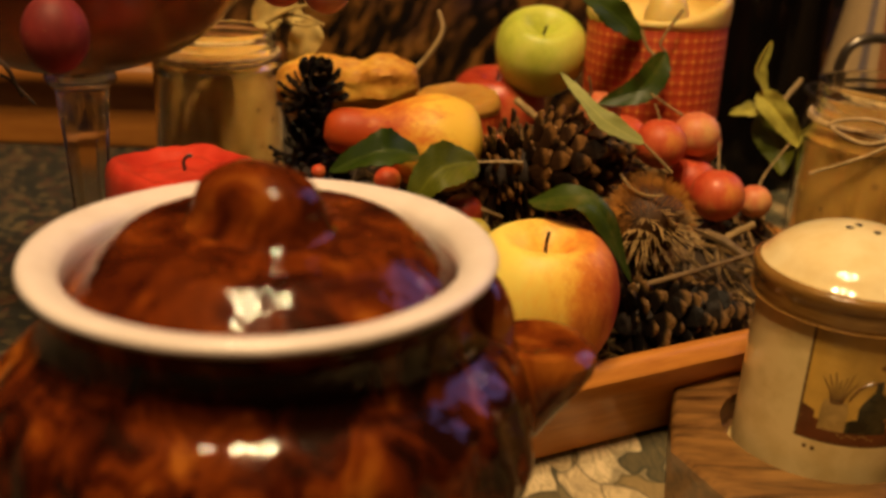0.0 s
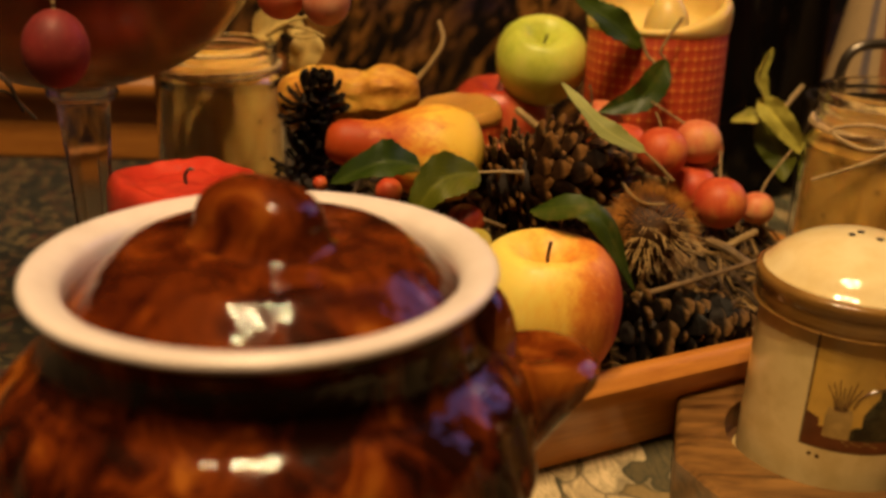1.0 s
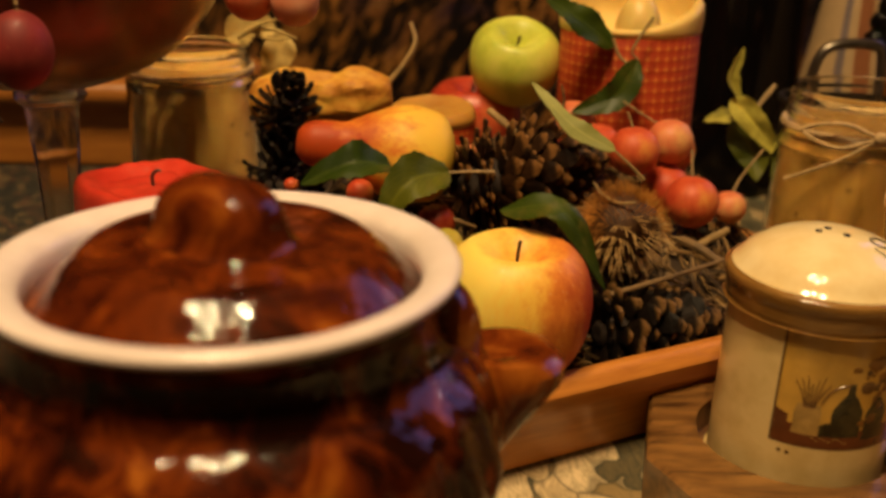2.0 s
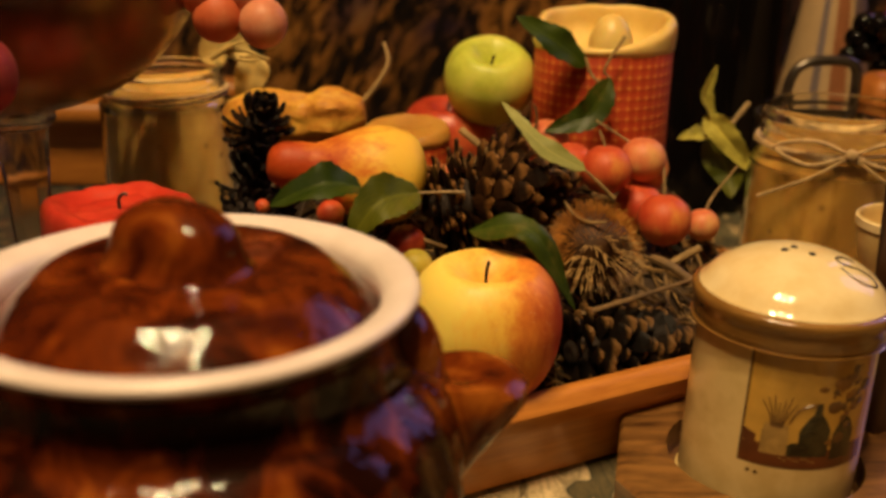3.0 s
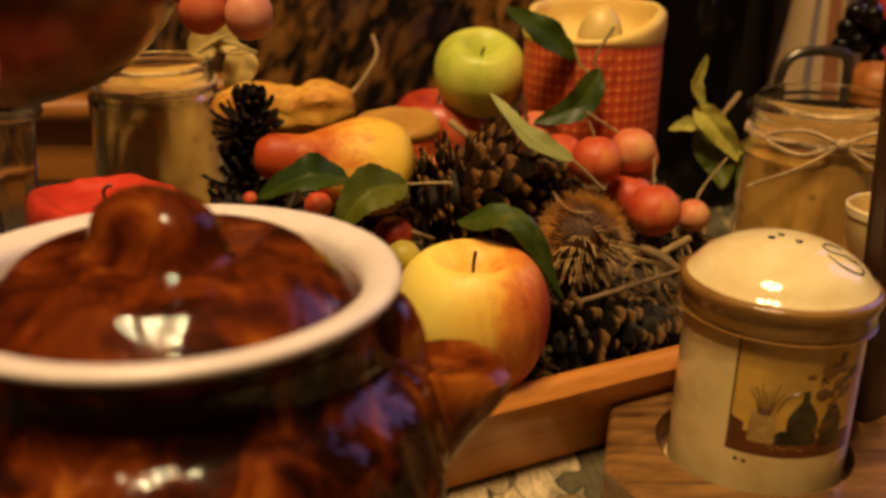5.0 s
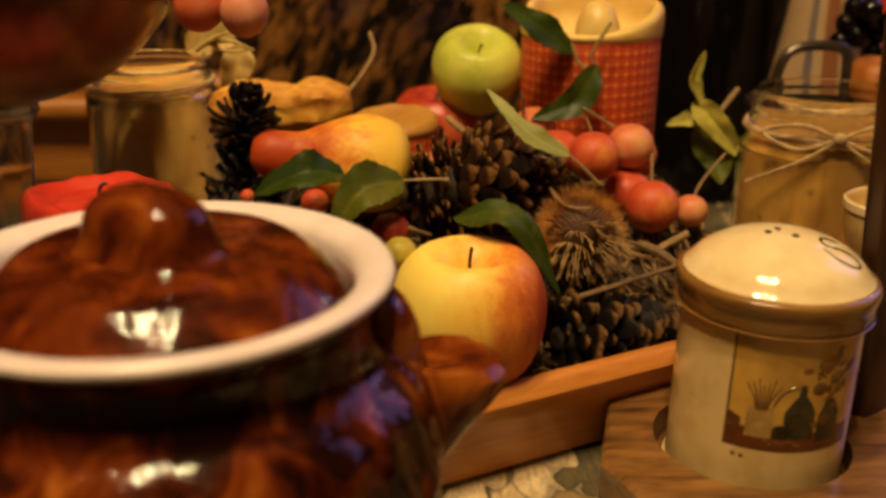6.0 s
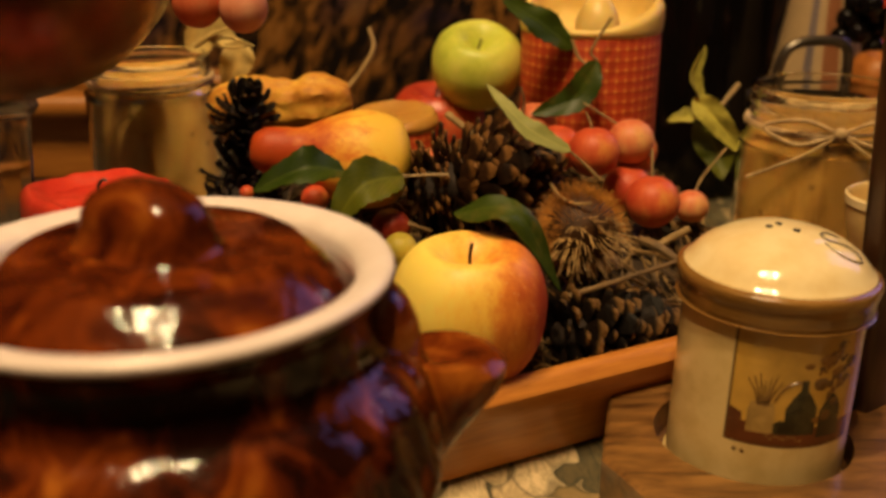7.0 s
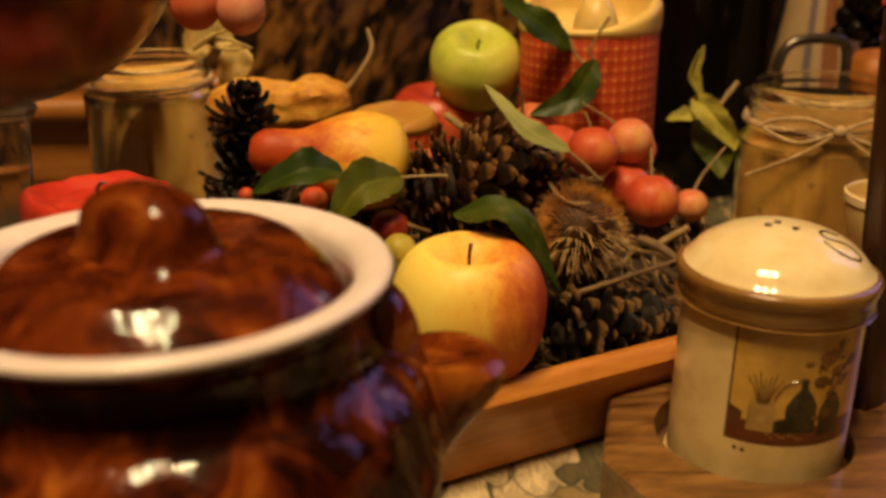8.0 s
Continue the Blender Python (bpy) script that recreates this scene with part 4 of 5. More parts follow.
def build_red_candle():
    at = (-0.0965, 0.3830, -0.001)
    ob = thing("red_candle", "red star-shaped candle with softened edges and a black wick", "candle", "", at)
    n = 96

    def form(a):
        k = abs(math.sin(2 * (a + 0.10)))
        return 0.0270 + 0.0060 * (1 - k) + 0.0012 * noise.noise((2 * math.cos(a), 2 * math.sin(a), 7))

    prof = [(0.0, 0.0), (0.9, 0.0), (1.0, 0.004), (1.0, 0.106), (0.985, 0.1115), (0.94, 0.1150), (0.86, 0.1165), (0.74, 0.1155), (0.60, 0.1135), (0.45, 0.1140), (0.25, 0.1132), (0.0, 0.1135)]
    bm = lathe(smooth_profile(prof[:4], 1) + smooth_profile(prof[3:], 4)[1:], n, lambda a, z: form(a))
    for v in bm.verts:
        if v.co.z > 0.1:
            v.co.z += 0.0011 * noise.noise((v.co.x * 70, v.co.y * 70, 2.0)) + 0.0007 * noise.noise((v.co.x * 190, v.co.y * 190, 5.0))
    part("wax", bm, WAX_RED, ob)
    part("wick", tube(bmesh.new(), [(0.0, 0.0, 0.112), (-0.0005, 0, 0.117), (0.0015, 0, 0.1195), (0.003, 0, 0.119)], 0.0008, 0.0006, 6), INK, ob)


build_red_candle()


# ---- jars with twine ----
def build_jar(at, r, h, label, fill, knot_angle, gel, bow=True, shoulder=0.70, group="jars with twine"):
    jar = thing("glass_jar", label, "jar", group, at)
    t = 0.0022

    def up_to(f):
        """A share of the height, with the neck above the shoulder drawn out or pressed together."""
        return h * (f * shoulder / 0.70 if f < 0.70 else shoulder + (f - 0.70) * (1 - shoulder) / 0.30)

    outer = [(0.0, 0.0), (r * 0.86, 0.0), (r * 0.96, 0.004), (r, 0.012), (r, up_to(0.70)), (r * 0.985, up_to(0.76)), (r * 0.90, up_to(0.835)), (r * 0.88, up_to(0.86)), (r * 0.905, up_to(0.885)), (r * 0.88, up_to(0.91)), (r * 0.905, up_to(0.935)), (r * 0.88, up_to(0.955)), (r * 0.90, up_to(0.985)), (r * 0.87, h)]
    inner = [(max(q - t, 0), max(z, 0.005)) for q, z in outer][::-1]
    inner[0] = (r * 0.87 - t, h)
    g = part("glass", lathe(smooth_profile(outer, 3) + smooth_profile(inner, 3), 64), GLASS, jar)
    g.visible_shadow = False
    part("gel", lathe(smooth_profile([(0.0, 0.0056), (r - t - 0.004, 0.0056), (r - t - 0.0006, 0.012), (r - t - 0.0006, up_to(0.70)), (r * 0.985 - t - 0.0006, up_to(0.755)), (r * 0.90 - t - 0.001, up_to(0.83)), (r * 0.87 - t - 0.001, up_to(fill)), (r * 0.80 - t, up_to(fill) + 0.001), (0.0, up_to(fill) - 0.001)], 3), 48), gel, jar, "cloudy honey-coloured gel filling")
    bm = bmesh.new()
    for k, zz in enumerate((0.842, 0.862, 0.852)):
        ring = [(r * (0.915 + 0.01 * k) * math.cos(q), r * (0.915 + 0.01 * k) * math.sin(q), up_to(zz) + 0.0012 * math.sin(q + k)) for q in (2 * math.pi * s / 24 for s in range(25))]
        tube(bm, ring, 0.0010, None, 6, 2)
    twine = part("twine", bm, TWINE, jar, "jute twine tied in a bow")
    if not bow:
        return jar
    q = radians(knot_angle)
    d, s = Vector((math.cos(q), math.sin(q), 0)), Vector((-math.sin(q), math.cos(q), 0))
    k0 = d * (r * 0.97) + Vector((0, 0, h * 0.865))
    up = Vector((0, 0, 1))
    for sg, ln in ((-1, 0.036), (1, 0.034)):
        loop = [k0, k0 + s * sg * ln * 0.5 + up * 0.006 - d * 0.002, k0 + s * sg * ln + up * 0.001 - d * 0.008, k0 + s * sg * ln * 0.55 - up * 0.006 - d * 0.001, k0]
        part("bow_loop", tube(bmesh.new(), loop, 0.0010, None, 7, 6, 0.15), TWINE, twine)
        tail = [k0, k0 + s * sg * ln * 0.5 - up * 0.012, k0 + s * sg * ln * 1.15 - up * 0.026 - d * 0.010]
        part("bow_tail", tube(bmesh.new(), tail, 0.0008, 0.0009, 7, 6, 0.15), TWINE, twine)
    bm = bmesh.new()
    bmesh.ops.create_uvsphere(bm, u_segments=12, v_segments=8, radius=0.0034, matrix=Matrix.Translation(k0))
    part("knot", bm, TWINE, twine)
    return jar


build_jar((0.2410, 0.5310, 0.0), 0.0430, 0.1270, "squat glass jar of cloudy honey gel tied with a twine bow", 0.84, 260, JELLY)
build_jar((-0.1200, 0.5640, 0.0), 0.0358, 0.1385, "clear glass jar of pale gel with raffia round its neck", 0.845, 330, PALE_GEL, False, 0.80)


# ---- the footed glass bowl with grapes ----
def grape(at, r, material, long=1.15, axis=(0.1, 0.1, 1)):
    bm = bmesh.new()
    bmesh.ops.create_uvsphere(bm, u_segments=24, v_segments=16, radius=r)
    for v in bm.verts:
        v.co.z *= long
    label = {"red_grape_skin": "dusky red grape with a pale bloom", "pink_grape_skin": "pale pink grape hanging over the bowl's edge", "rose_grape_skin": "rosy orange grape hanging over the bowl's edge", "dark_grape_skin": "dark red-brown grape in the glass bowl"}[material.name]
    if material is GRAPE_DARK:
        ob = solo("grape", bm, material, label, "grape", "grapes in the bowl", at)
        return lean_to(ob, axis)
    ob = thing("grape", label, "grape", "grapes in the bowl", at)
    part("berry", bm, material, ob)
    part("stalk", tube(bmesh.new(), [(0, 0, r * long * 0.96), (0.001, 0.001, r * long + 0.004), (-0.002, 0.003, r * long + 0.009)], 0.0009, 0.0008, 6), STALK, ob)
    return lean_to(ob, axis)


def build_bowl():
    at = (-0.1595, 0.4560, 0.0)
    b = thing("footed_bowl", "large footed glass bowl full of grapes, on a faceted stem", "bowl", at=at)
    z0 = 0.1365
    outer = smooth_profile([(0.016, z0), (0.030, z0 + 0.003), (0.052, z0 + 0.013), (0.070, z0 + 0.030), (0.082, z0 + 0.052), (0.088, z0 + 0.080)], 5)
    inner = [(max(r - 0.0025, 0), z + 0.0015) for r, z in outer][::-1]
    inner[0] = (0.0855, z0 + 0.080)
    g = part("bowl", lathe([(0.0, z0 - 0.002)] + outer + inner + [(0.0, z0 + 0.004)], 72), AMBER_GLASS, b, "amber-tinted glass bowl")
    g.visible_shadow = False
    s = part("stem", lathe([(0.0, 0.010), (0.011, 0.010), (0.0085, 0.030), (0.0088, 0.070), (0.0104, 0.100), (0.0124, z0 - 0.009), (0.0150, z0 - 0.0065), (0.0168, z0 - 0.004), (0.0150, z0 - 0.002), (0.0, z0 - 0.0022)], 8), STEM_GLASS, b, "faceted clear glass stem")
    s.visible_shadow = False
    f = part("foot", lathe(smooth_profile([(0.0, 0.0), (0.040, 0.0), (0.041, 0.002), (0.030, 0.005), (0.012, 0.0098), (0.0, 0.0098)], 4), 48), GLASS, b)
    f.visible_shadow = False
    rng = random.Random(4)
    c = Vector(at)
    for ring_z, ring_r, count in ((0.024, 0.018, 4), (0.040, 0.040, 10), (0.042, 0.012, 3), (0.062, 0.055, 14), (0.062, 0.026, 7), (0.084, 0.062, 15), (0.086, 0.034, 9)):
        for k in range(count):
            a = 2 * math.pi * (k + rng.random() * 0.4) / count
            grape(c + Vector((ring_r * math.cos(a), ring_r * math.sin(a), z0 + ring_z + rng.uniform(-0.002, 0.002))), rng.uniform(0.0105, 0.0120), GRAPE_DARK, 1.12, (rng.uniform(-1, 1), rng.uniform(-1, 1), 0.8))


build_bowl()
grape((-0.1370, 0.3700, 0.1659), 0.0119, GRAPE_RED, 1.20, (0.05, 0, 1))
grape((-0.0672, 0.4480, 0.1788), 0.0110, GRAPE_ROSE, 1.05)
grape((-0.0478, 0.4460, 0.1762), 0.0104, GRAPE_PINK, 1.05)
grape((-0.0729, 0.4500, 0.1896), 0.0110, GRAPE_ROSE, 1.05)
grape((-0.0553, 0.4520, 0.1896), 0.0104, GRAPE_PINK, 1.05)


rod("stalk", ((-0.1738, 0.4000, 0.1522), (-0.1685, 0.4000, 0.1468), (-0.1666, 0.4020, 0.1398), (-0.1653, 0.4040, 0.1344)), 0.0011, 0.0007, TWIG_DARK, "thin dark grape stalk hanging from the bowl", "stalk", "grape stalks")
rod("stalk", ((-0.1768, 0.4020, 0.1439), (-0.1697, 0.4030, 0.1417), (-0.1610, 0.4050, 0.1313)), 0.0008, 0.0006, TWIG_DARK, "thin dark grape stalk hanging from the bowl", "stalk", "grape stalks")


# ---- the salt shaker, its wooden holder and post ----
SX, SY = 0.1568, 0.3526


def build_shaker(at, full, label):
    sh = thing("shaker", label, "shaker", "shakers in the holder", at)
    r = 0.0356
    z1 = 0.0650
    body = part("body", lathe(smooth_profile([(0.0, -0.0115), (r * 0.95, -0.0115), (r * 0.99, -0.0095), (r, -0.004), (r, z1 * 0.3), (r, z1 * 0.5), (r, z1 * 0.7), (r, z1 * 0.9), (r, z1)], 4) + [(0.0, z1)], 80), SHAKER_BODY, sh)
    lid = part("lid", lathe(smooth_profile([(0.0, z1 - 0.003), (r + 0.0002, z1 - 0.003), (r + 0.0016, z1 - 0.0030), (r + 0.0023, z1 - 0.0015), (r + 0.0026, z1 + 0.0025), (r + 0.0030, z1 + 0.0042), (r + 0.0034, z1 + 0.0054), (r + 0.0038, z1 + 0.0078), (r + 0.0031, z1 + 0.0098), (r + 0.0005, z1 + 0.0106), (r - 0.003, z1 + 0.0098)], 4), 80), SHAKER_BAND, sh, "brown painted band of the lid")
    dome = smooth_profile([(r - 0.0020, z1 + 0.0085), (r + 0.0012, z1 + 0.0102), (r - 0.0005, z1 + 0.0125), (r * 0.84, z1 + 0.0182), (r * 0.58, z1 + 0.0235), (r * 0.28, z1 + 0.0265), (0.0, z1 + 0.0272)], 5)
    part("dome", lathe(dome, 80), SHAKER_LID, lid, "cream glazed domed top")
    if not full:
        return sh

    def dome_z(q):
        for (r0, h0), (r1, h1) in zip(dome[::-1], dome[::-1][1:]):
            if r0 <= q <= r1:
                return h0 + (h1 - h0) * (q - r0) / max(r1 - r0, 1e-9)
        return dome[0][1]

    # Solid dark discs on the dome; their colour is the shade inside each hole.
    for hx, hy in ((-0.0068, -0.0022), (-0.0021, 0.0007), (0.0025, -0.0065)):
        bm = bmesh.new()
        bmesh.ops.create_cone(bm, cap_ends=True, segments=14, radius1=0.0014, radius2=0.0014, depth=0.0006, matrix=Matrix.Translation((hx, hy, dome_z(math.hypot(hx, hy)) + 0.0001)))
        part("hole", bm, HOLE_SHADE, lid)
    # the painted letter S, drawn as a line that follows the dome
    ctrl = [(x, y, dome_z(math.hypot(x, y)) + 0.0002) for x, y in [(0.0196, -0.0054), (0.0150, -0.0048), (0.0115, -0.0076), (0.0132, -0.0116), (0.0194, -0.0112), (0.0240, -0.0124), (0.0252, -0.0165), (0.0208, -0.0196), (0.0152, -0.0190), (0.0108, -0.0146)]]
    part("letter_s", tube(bmesh.new(), ctrl, 0.00045, 0.0004, 6, 6), INK, lid, "dark painted letter S")

    # printed still life on the body: thin patches bent round it
    def patch(name, a0, a1, za, zb, material, lift, label="", arch=None):
        bm = bmesh.new()
        n = 40
        lo, hi = [], []
        for k in range(n + 1):
            t = k / n
            a = radians(a0 + (a1 - a0) * t)
            top = zb if arch is None else za + (zb - za) * arch(t)
            for lst, z in ((lo, za), (hi, top)):
                lst.append([bm.verts.new((q * math.cos(a), q * math.sin(a), z)) for q in (r + lift, r - 0.0004)])
        for k in range(n):
            bm.faces.new((lo[k][0], lo[k + 1][0], hi[k + 1][0], hi[k][0]))
            bm.faces.new((hi[k][0], hi[k + 1][0], hi[k + 1][1], hi[k][1]))
            bm.faces.new((lo[k][0], lo[k][1], lo[k + 1][1], lo[k + 1][0]))
        for e in (0, n):
            bm.faces.new((lo[e][0], lo[e][1], hi[e][1], hi[e][0]))
        return part(name, bm, material, body, label)

    g0, g1 = 232, 318
    patch("picture_border", g0 - 1.6, g1, 0.0138, 0.0635, PAINT_LINE, 0.00005)
    patch("picture_ground", g0, g1, 0.0146, 0.0635, PAINT_OCHRE, 0.00010, "ochre printed still-life picture")
    patch("picture_table", g0, g1, 0.0146, 0.0235, PAINT_BROWN, 0.00014, "", lambda t: 0.92 + 0.08 * math.sin(9 * t))
    patch("picture_shadow", g0, g0 + 8, 0.0230, 0.0285, PAINT_BROWN, 0.00014, "", lambda t: 1.0 - 0.35 * t)
    patch("picture_bottle", g0 + 33, g0 + 53, 0.0195, 0.0425, PAINT_TEAL, 0.00018, "", lambda t: 1.0 if abs(t - 0.5) < 0.10 else max(0.35, 0.80 - 1.1 * max(0.0, abs(t - 0.5) - 0.12) ** 1.3))
    patch("picture_bottle", g0 + 27, g0 + 36, 0.0195, 0.0255, PAINT_TEAL, 0.00020, "", lambda t: 0.75 + 0.25 * math.sin(math.pi * t))
    patch("picture_crock", g0 + 11, g0 + 27, 0.0195, 0.0325, PAINT_CROCK, 0.00022, "", lambda t: 0.72 + 0.28 * min(1.0, 4 * math.sin(math.pi * t)))
    patch("picture_crock", g0 + 55, g0 + 72, 0.0180, 0.0360, PAINT_TEAL, 0.00018, "", lambda t: 0.62 + 0.38 * math.sin(math.pi * t))

    def on_body(deg, z):
        return ((r + 0.0001) * math.cos(radians(deg)), (r + 0.0001) * math.sin(radians(deg)), z)

    for k in range(7):
        part("picture_brush", tube(bmesh.new(), [on_body(g0 + 16 + 1.0 * k, 0.0315), on_body(g0 + 14 + 1.8 * k, 0.0365), on_body(g0 + 9 + 3.4 * k, 0.0415 + 0.0014 * (k % 3))], 0.0004, 0.00022, 5, 3), PAINT_LINE, body)
    part("picture_handle", tube(bmesh.new(), [on_body(g0 + 26, 0.0335), on_body(g0 + 30, 0.0385), on_body(g0 + 37, 0.0415), on_body(g0 + 43, 0.0420)], 0.0004, 0.0003, 5, 5), PAINT_LINE, body)
    rng = random.Random(12)
    for k in range(46):
        a, z = radians(g0 + 64 + rng.gauss(0, 8)), 0.045 + rng.gauss(0, 0.0085)
        if z > 0.061 or z < 0.02:
            continue
        bm = bmesh.new()
        bmesh.ops.create_uvsphere(bm, u_segments=8, v_segments=5, radius=rng.uniform(0.0012, 0.0036), matrix=Matrix.Translation((r * math.cos(a), r * math.sin(a), z)) @ Matrix.Rotation(a, 4, "Z") @ Matrix.Diagonal((0.10, rng.uniform(0.5, 1), rng.uniform(0.5, 1), 1)))
        part("picture_flower", bm, PAINT_FLOWER if k % 3 else PAINT_LINE, body)
    for k in range(9):
        a, z = radians(g0 + 24 + 2.6 * k), 0.0178 + rng.uniform(-0.001, 0.001)
        bm = bmesh.new()
        bmesh.ops.create_uvsphere(bm, u_segments=8, v_segments=5, radius=0.0009, matrix=Matrix.Translation((r * math.cos(a), r * math.sin(a), z)) @ Matrix.Rotation(a, 4, "Z") @ Matrix.Diagonal((0.2, 1, 0.7, 1)))
        part("picture_petal", bm, PAINT_CROCK, body)
    for a, z in ((238, 0.0105), (243, 0.0102)):
        bm = bmesh.new()
        bmesh.ops.create_uvsphere(bm, u_segments=8, v_segments=5, radius=0.0009, matrix=Matrix.Translation((r * math.cos(radians(a)), r * math.sin(radians(a)), z)) @ Matrix.Rotation(radians(a), 4, "Z") @ Matrix.Diagonal((0.2, 1, 1, 1)))
        part("speck", bm, PAINT_LINE, body)
    return sh


def build_holder():
    h = thing("shaker_holder", "worn oak holder block with round wells and a dark wooden post", "holder", at=(0, 0, 0))
    ax = Vector((0.976, -0.218, 0)).normalized()
    ay = Vector((-ax.y, ax.x, 0))
    c = Vector((0.2200, 0.3651, 0))
    bm = bmesh.new()
    # slab with cut corners and a shallow well for each shaker
    outline = [ax * x + ay * y for x, y in ((-0.1165, -0.0575), (-0.0850, -0.1010), (0.0850, -0.1010), (0.1165, -0.0575), (0.1165, -0.0085), (0.0805, 0.0350), (-0.0805, 0.0350), (-0.1160, -0.0045))]
    zt = 0.0240
    wells = [Vector((SX - 0.0015, SY - 0.0015, 0)) - c, ax * 0.0600 + ay * -0.0270]
    top_loop = [bm.verts.new(p + Vector((0, 0, zt - 0.0015))) for p in outline]
    in_loop = [bm.verts.new(p * 0.985 + Vector((0, 0, zt))) for p in outline]
    bot_loop = [bm.verts.new(p) for p in outline]
    k = len(outline)
    for i in range(k):
        j = (i + 1) % k
        bm.faces.new((bot_loop[i], bot_loop[j], top_loop[j], top_loop[i]))
        bm.faces.new((top_loop[i], top_loop[j], in_loop[j], in_loop[i]))
    bm.faces.new(bot_loop[::-1])
    edges = [bm.edges.get((in_loop[i], in_loop[(i + 1) % k])) for i in range(k)]
    for w in wells:
        ring_t = [bm.verts.new(w + Vector((0.0376 * math.cos(q), 0.0376 * math.sin(q), zt))) for q in (2 * math.pi * s / 40 for s in range(40))]
        ring_b = [bm.verts.new(v.co + Vector((0, 0, -0.0120))) for v in ring_t]
        for s in range(40):
            s2 = (s + 1) % 40
            edges.append(bm.edges.new((ring_t[s], ring_t[s2])))
            bm.faces.new((ring_t[s], ring_t[s2], ring_b[s2], ring_b[s]))
        bm.faces.new(ring_b)
    bmesh.ops.triangle_fill(bm, use_beauty=True, edges=edges)
    slab = part("slab", bm, BLOCK_WOOD, h)
    h.location = c
    bm = bmesh.new()
    box(bm, 0.030, 0.010, 0.165, Matrix.Translation((0.2155 - c.x, 0.3770 - c.y, zt - 0.004)) @ Matrix.Rotation(radians(-2.5), 4, "Y") @ Matrix.Rotation(radians(33), 4, "Z"), 0.003)
    part("post", bm, POST_WOOD, h, "dark-stained wooden post")


build_holder()
salt = build_shaker((SX, SY, 0.0229), True, "cream ceramic salt shaker with domed lid and still-life print")
salt.rotation_euler, salt.scale = (0, radians(1.5), 0), (0.935, 0.935, 0.935)
second = build_shaker((0.2725, 0.3257, 0.0229), False, "cream ceramic shaker in the holder beside the post")
second.scale = (0.935, 0.935, 0.935)


# ---- leaves and twigs ----
leaf((-0.0061, 0.4280, 0.1095), (-0.0224, 0.4180, 0.1127), (-0.0443, 0.4200, 0.1026), 0.0185, (0.0, -0.65, 0.75), LEAF_DARK, "dark green leaf with a fine midrib lying before the pear", fold=0.35)
leaf((0.0194, 0.4250, 0.1077), (0.0027, 0.4120, 0.1070), (-0.0098, 0.4080, 0.0913), 0.0215, (-0.2, -0.8, 0.55), LEAF_MID, "mid-green leaf hanging down beside the pear", ((0.0388, 0.4250, 0.1081), (0.0298, 0.4250, 0.1082)), fold=0.3)
leaf((0.0402, 0.4050, 0.0972), (0.0647, 0.3920, 0.1010), (0.0843, 0.3920, 0.0673), 0.0145, (0.25, -0.6, 0.75), LEAF_DARK, "long dark green leaf arched over the apple", fold=0.2, curl=-0.2)
leaf((0.1063, 0.5350, 0.1455), (0.0870, 0.5300, 0.1597), (0.0683, 0.5300, 0.1710), 0.0175, (0.3, -0.8, 0.5), LEAF_DARK, "dark green leaf standing before the candle", fold=0.2)
leaf((0.1176, 0.5250, 0.1412), (0.1061, 0.5200, 0.1224), (0.0840, 0.5200, 0.1136), 0.0165, (0.2, -0.8, 0.5), LEAF_DARK, "dark green leaf on a twig before the candle", ((0.1238, 0.5260, 0.1622), (0.1144, 0.5250, 0.1461)), fold=0.3)
leaf((0.0929, 0.4380, 0.1149), (0.0736, 0.4420, 0.1249), (0.0566, 0.4620, 0.1405), 0.0108, (0.3, -0.7, 0.6), LEAF_PALE, "pale green leaf showing its underside", ((0.1062, 0.4360, 0.1025), (0.0985, 0.4370, 0.1100)), fold=0.15)
leaf((0.1832, 0.5600, 0.1127), (0.1772, 0.5600, 0.1268), (0.1835, 0.5630, 0.1424), 0.0095, (0.5, -0.7, 0.3), LEAF_DRY, "yellow-green drying leaf curled upright", fold=0.5)
leaf((0.1783, 0.5600, 0.1143), (0.1895, 0.5550, 0.1042), (0.2088, 0.5530, 0.0821), 0.0155, (-0.4, -0.8, 0.5), LEAF_DRY, "yellow-green drying leaf hanging by the jar", fold=0.5)
leaf((0.1851, 0.5650, 0.1052), (0.1745, 0.5600, 0.1031), (0.1645, 0.5600, 0.1015), 0.0105, (0.0, -0.6, 0.8), LEAF_DRY, "small drying leaf beside the candle", fold=0.5)
leaf((0.1837, 0.5700, 0.0993), (0.1936, 0.5600, 0.0852), (0.1955, 0.5500, 0.0699), 0.022, (-0.2, -0.9, 0.3), LEAF_MID, "dull green leaf in the shade behind the crab apples", fold=0.3)
rod("twig", ((0.0896, 0.4070, 0.0591), (0.1147, 0.4150, 0.0637), (0.1471, 0.4320, 0.0672)), 0.0013, 0.0010, TWIG, "thin brown twig lying over the dark cone", "twig", "twigs in the tray")
rod("twig", ((0.0403, 0.5000, 0.1186), (0.0483, 0.4900, 0.1140), (0.0585, 0.4750, 0.1092)), 0.0019, 0.0017, STALK, "thick pale stalk behind the cone", "twig", "twigs in the tray")
rod("twig", ((0.0841, 0.4500, 0.1005), (0.0875, 0.4350, 0.0963), (0.0929, 0.4250, 0.0952), (0.1002, 0.4200, 0.0967)), 0.0008, 0.0006, STALK, "thin curved pale stalk across the burr", "twig", "twigs in the tray")
rod("twig", ((0.1048, 0.5300, 0.1511), (0.1078, 0.5280, 0.1428), (0.1134, 0.5250, 0.1375)), 0.0010, 0.0008, STALK, "thin pale twig before the candle", "twig", "twigs in the tray")
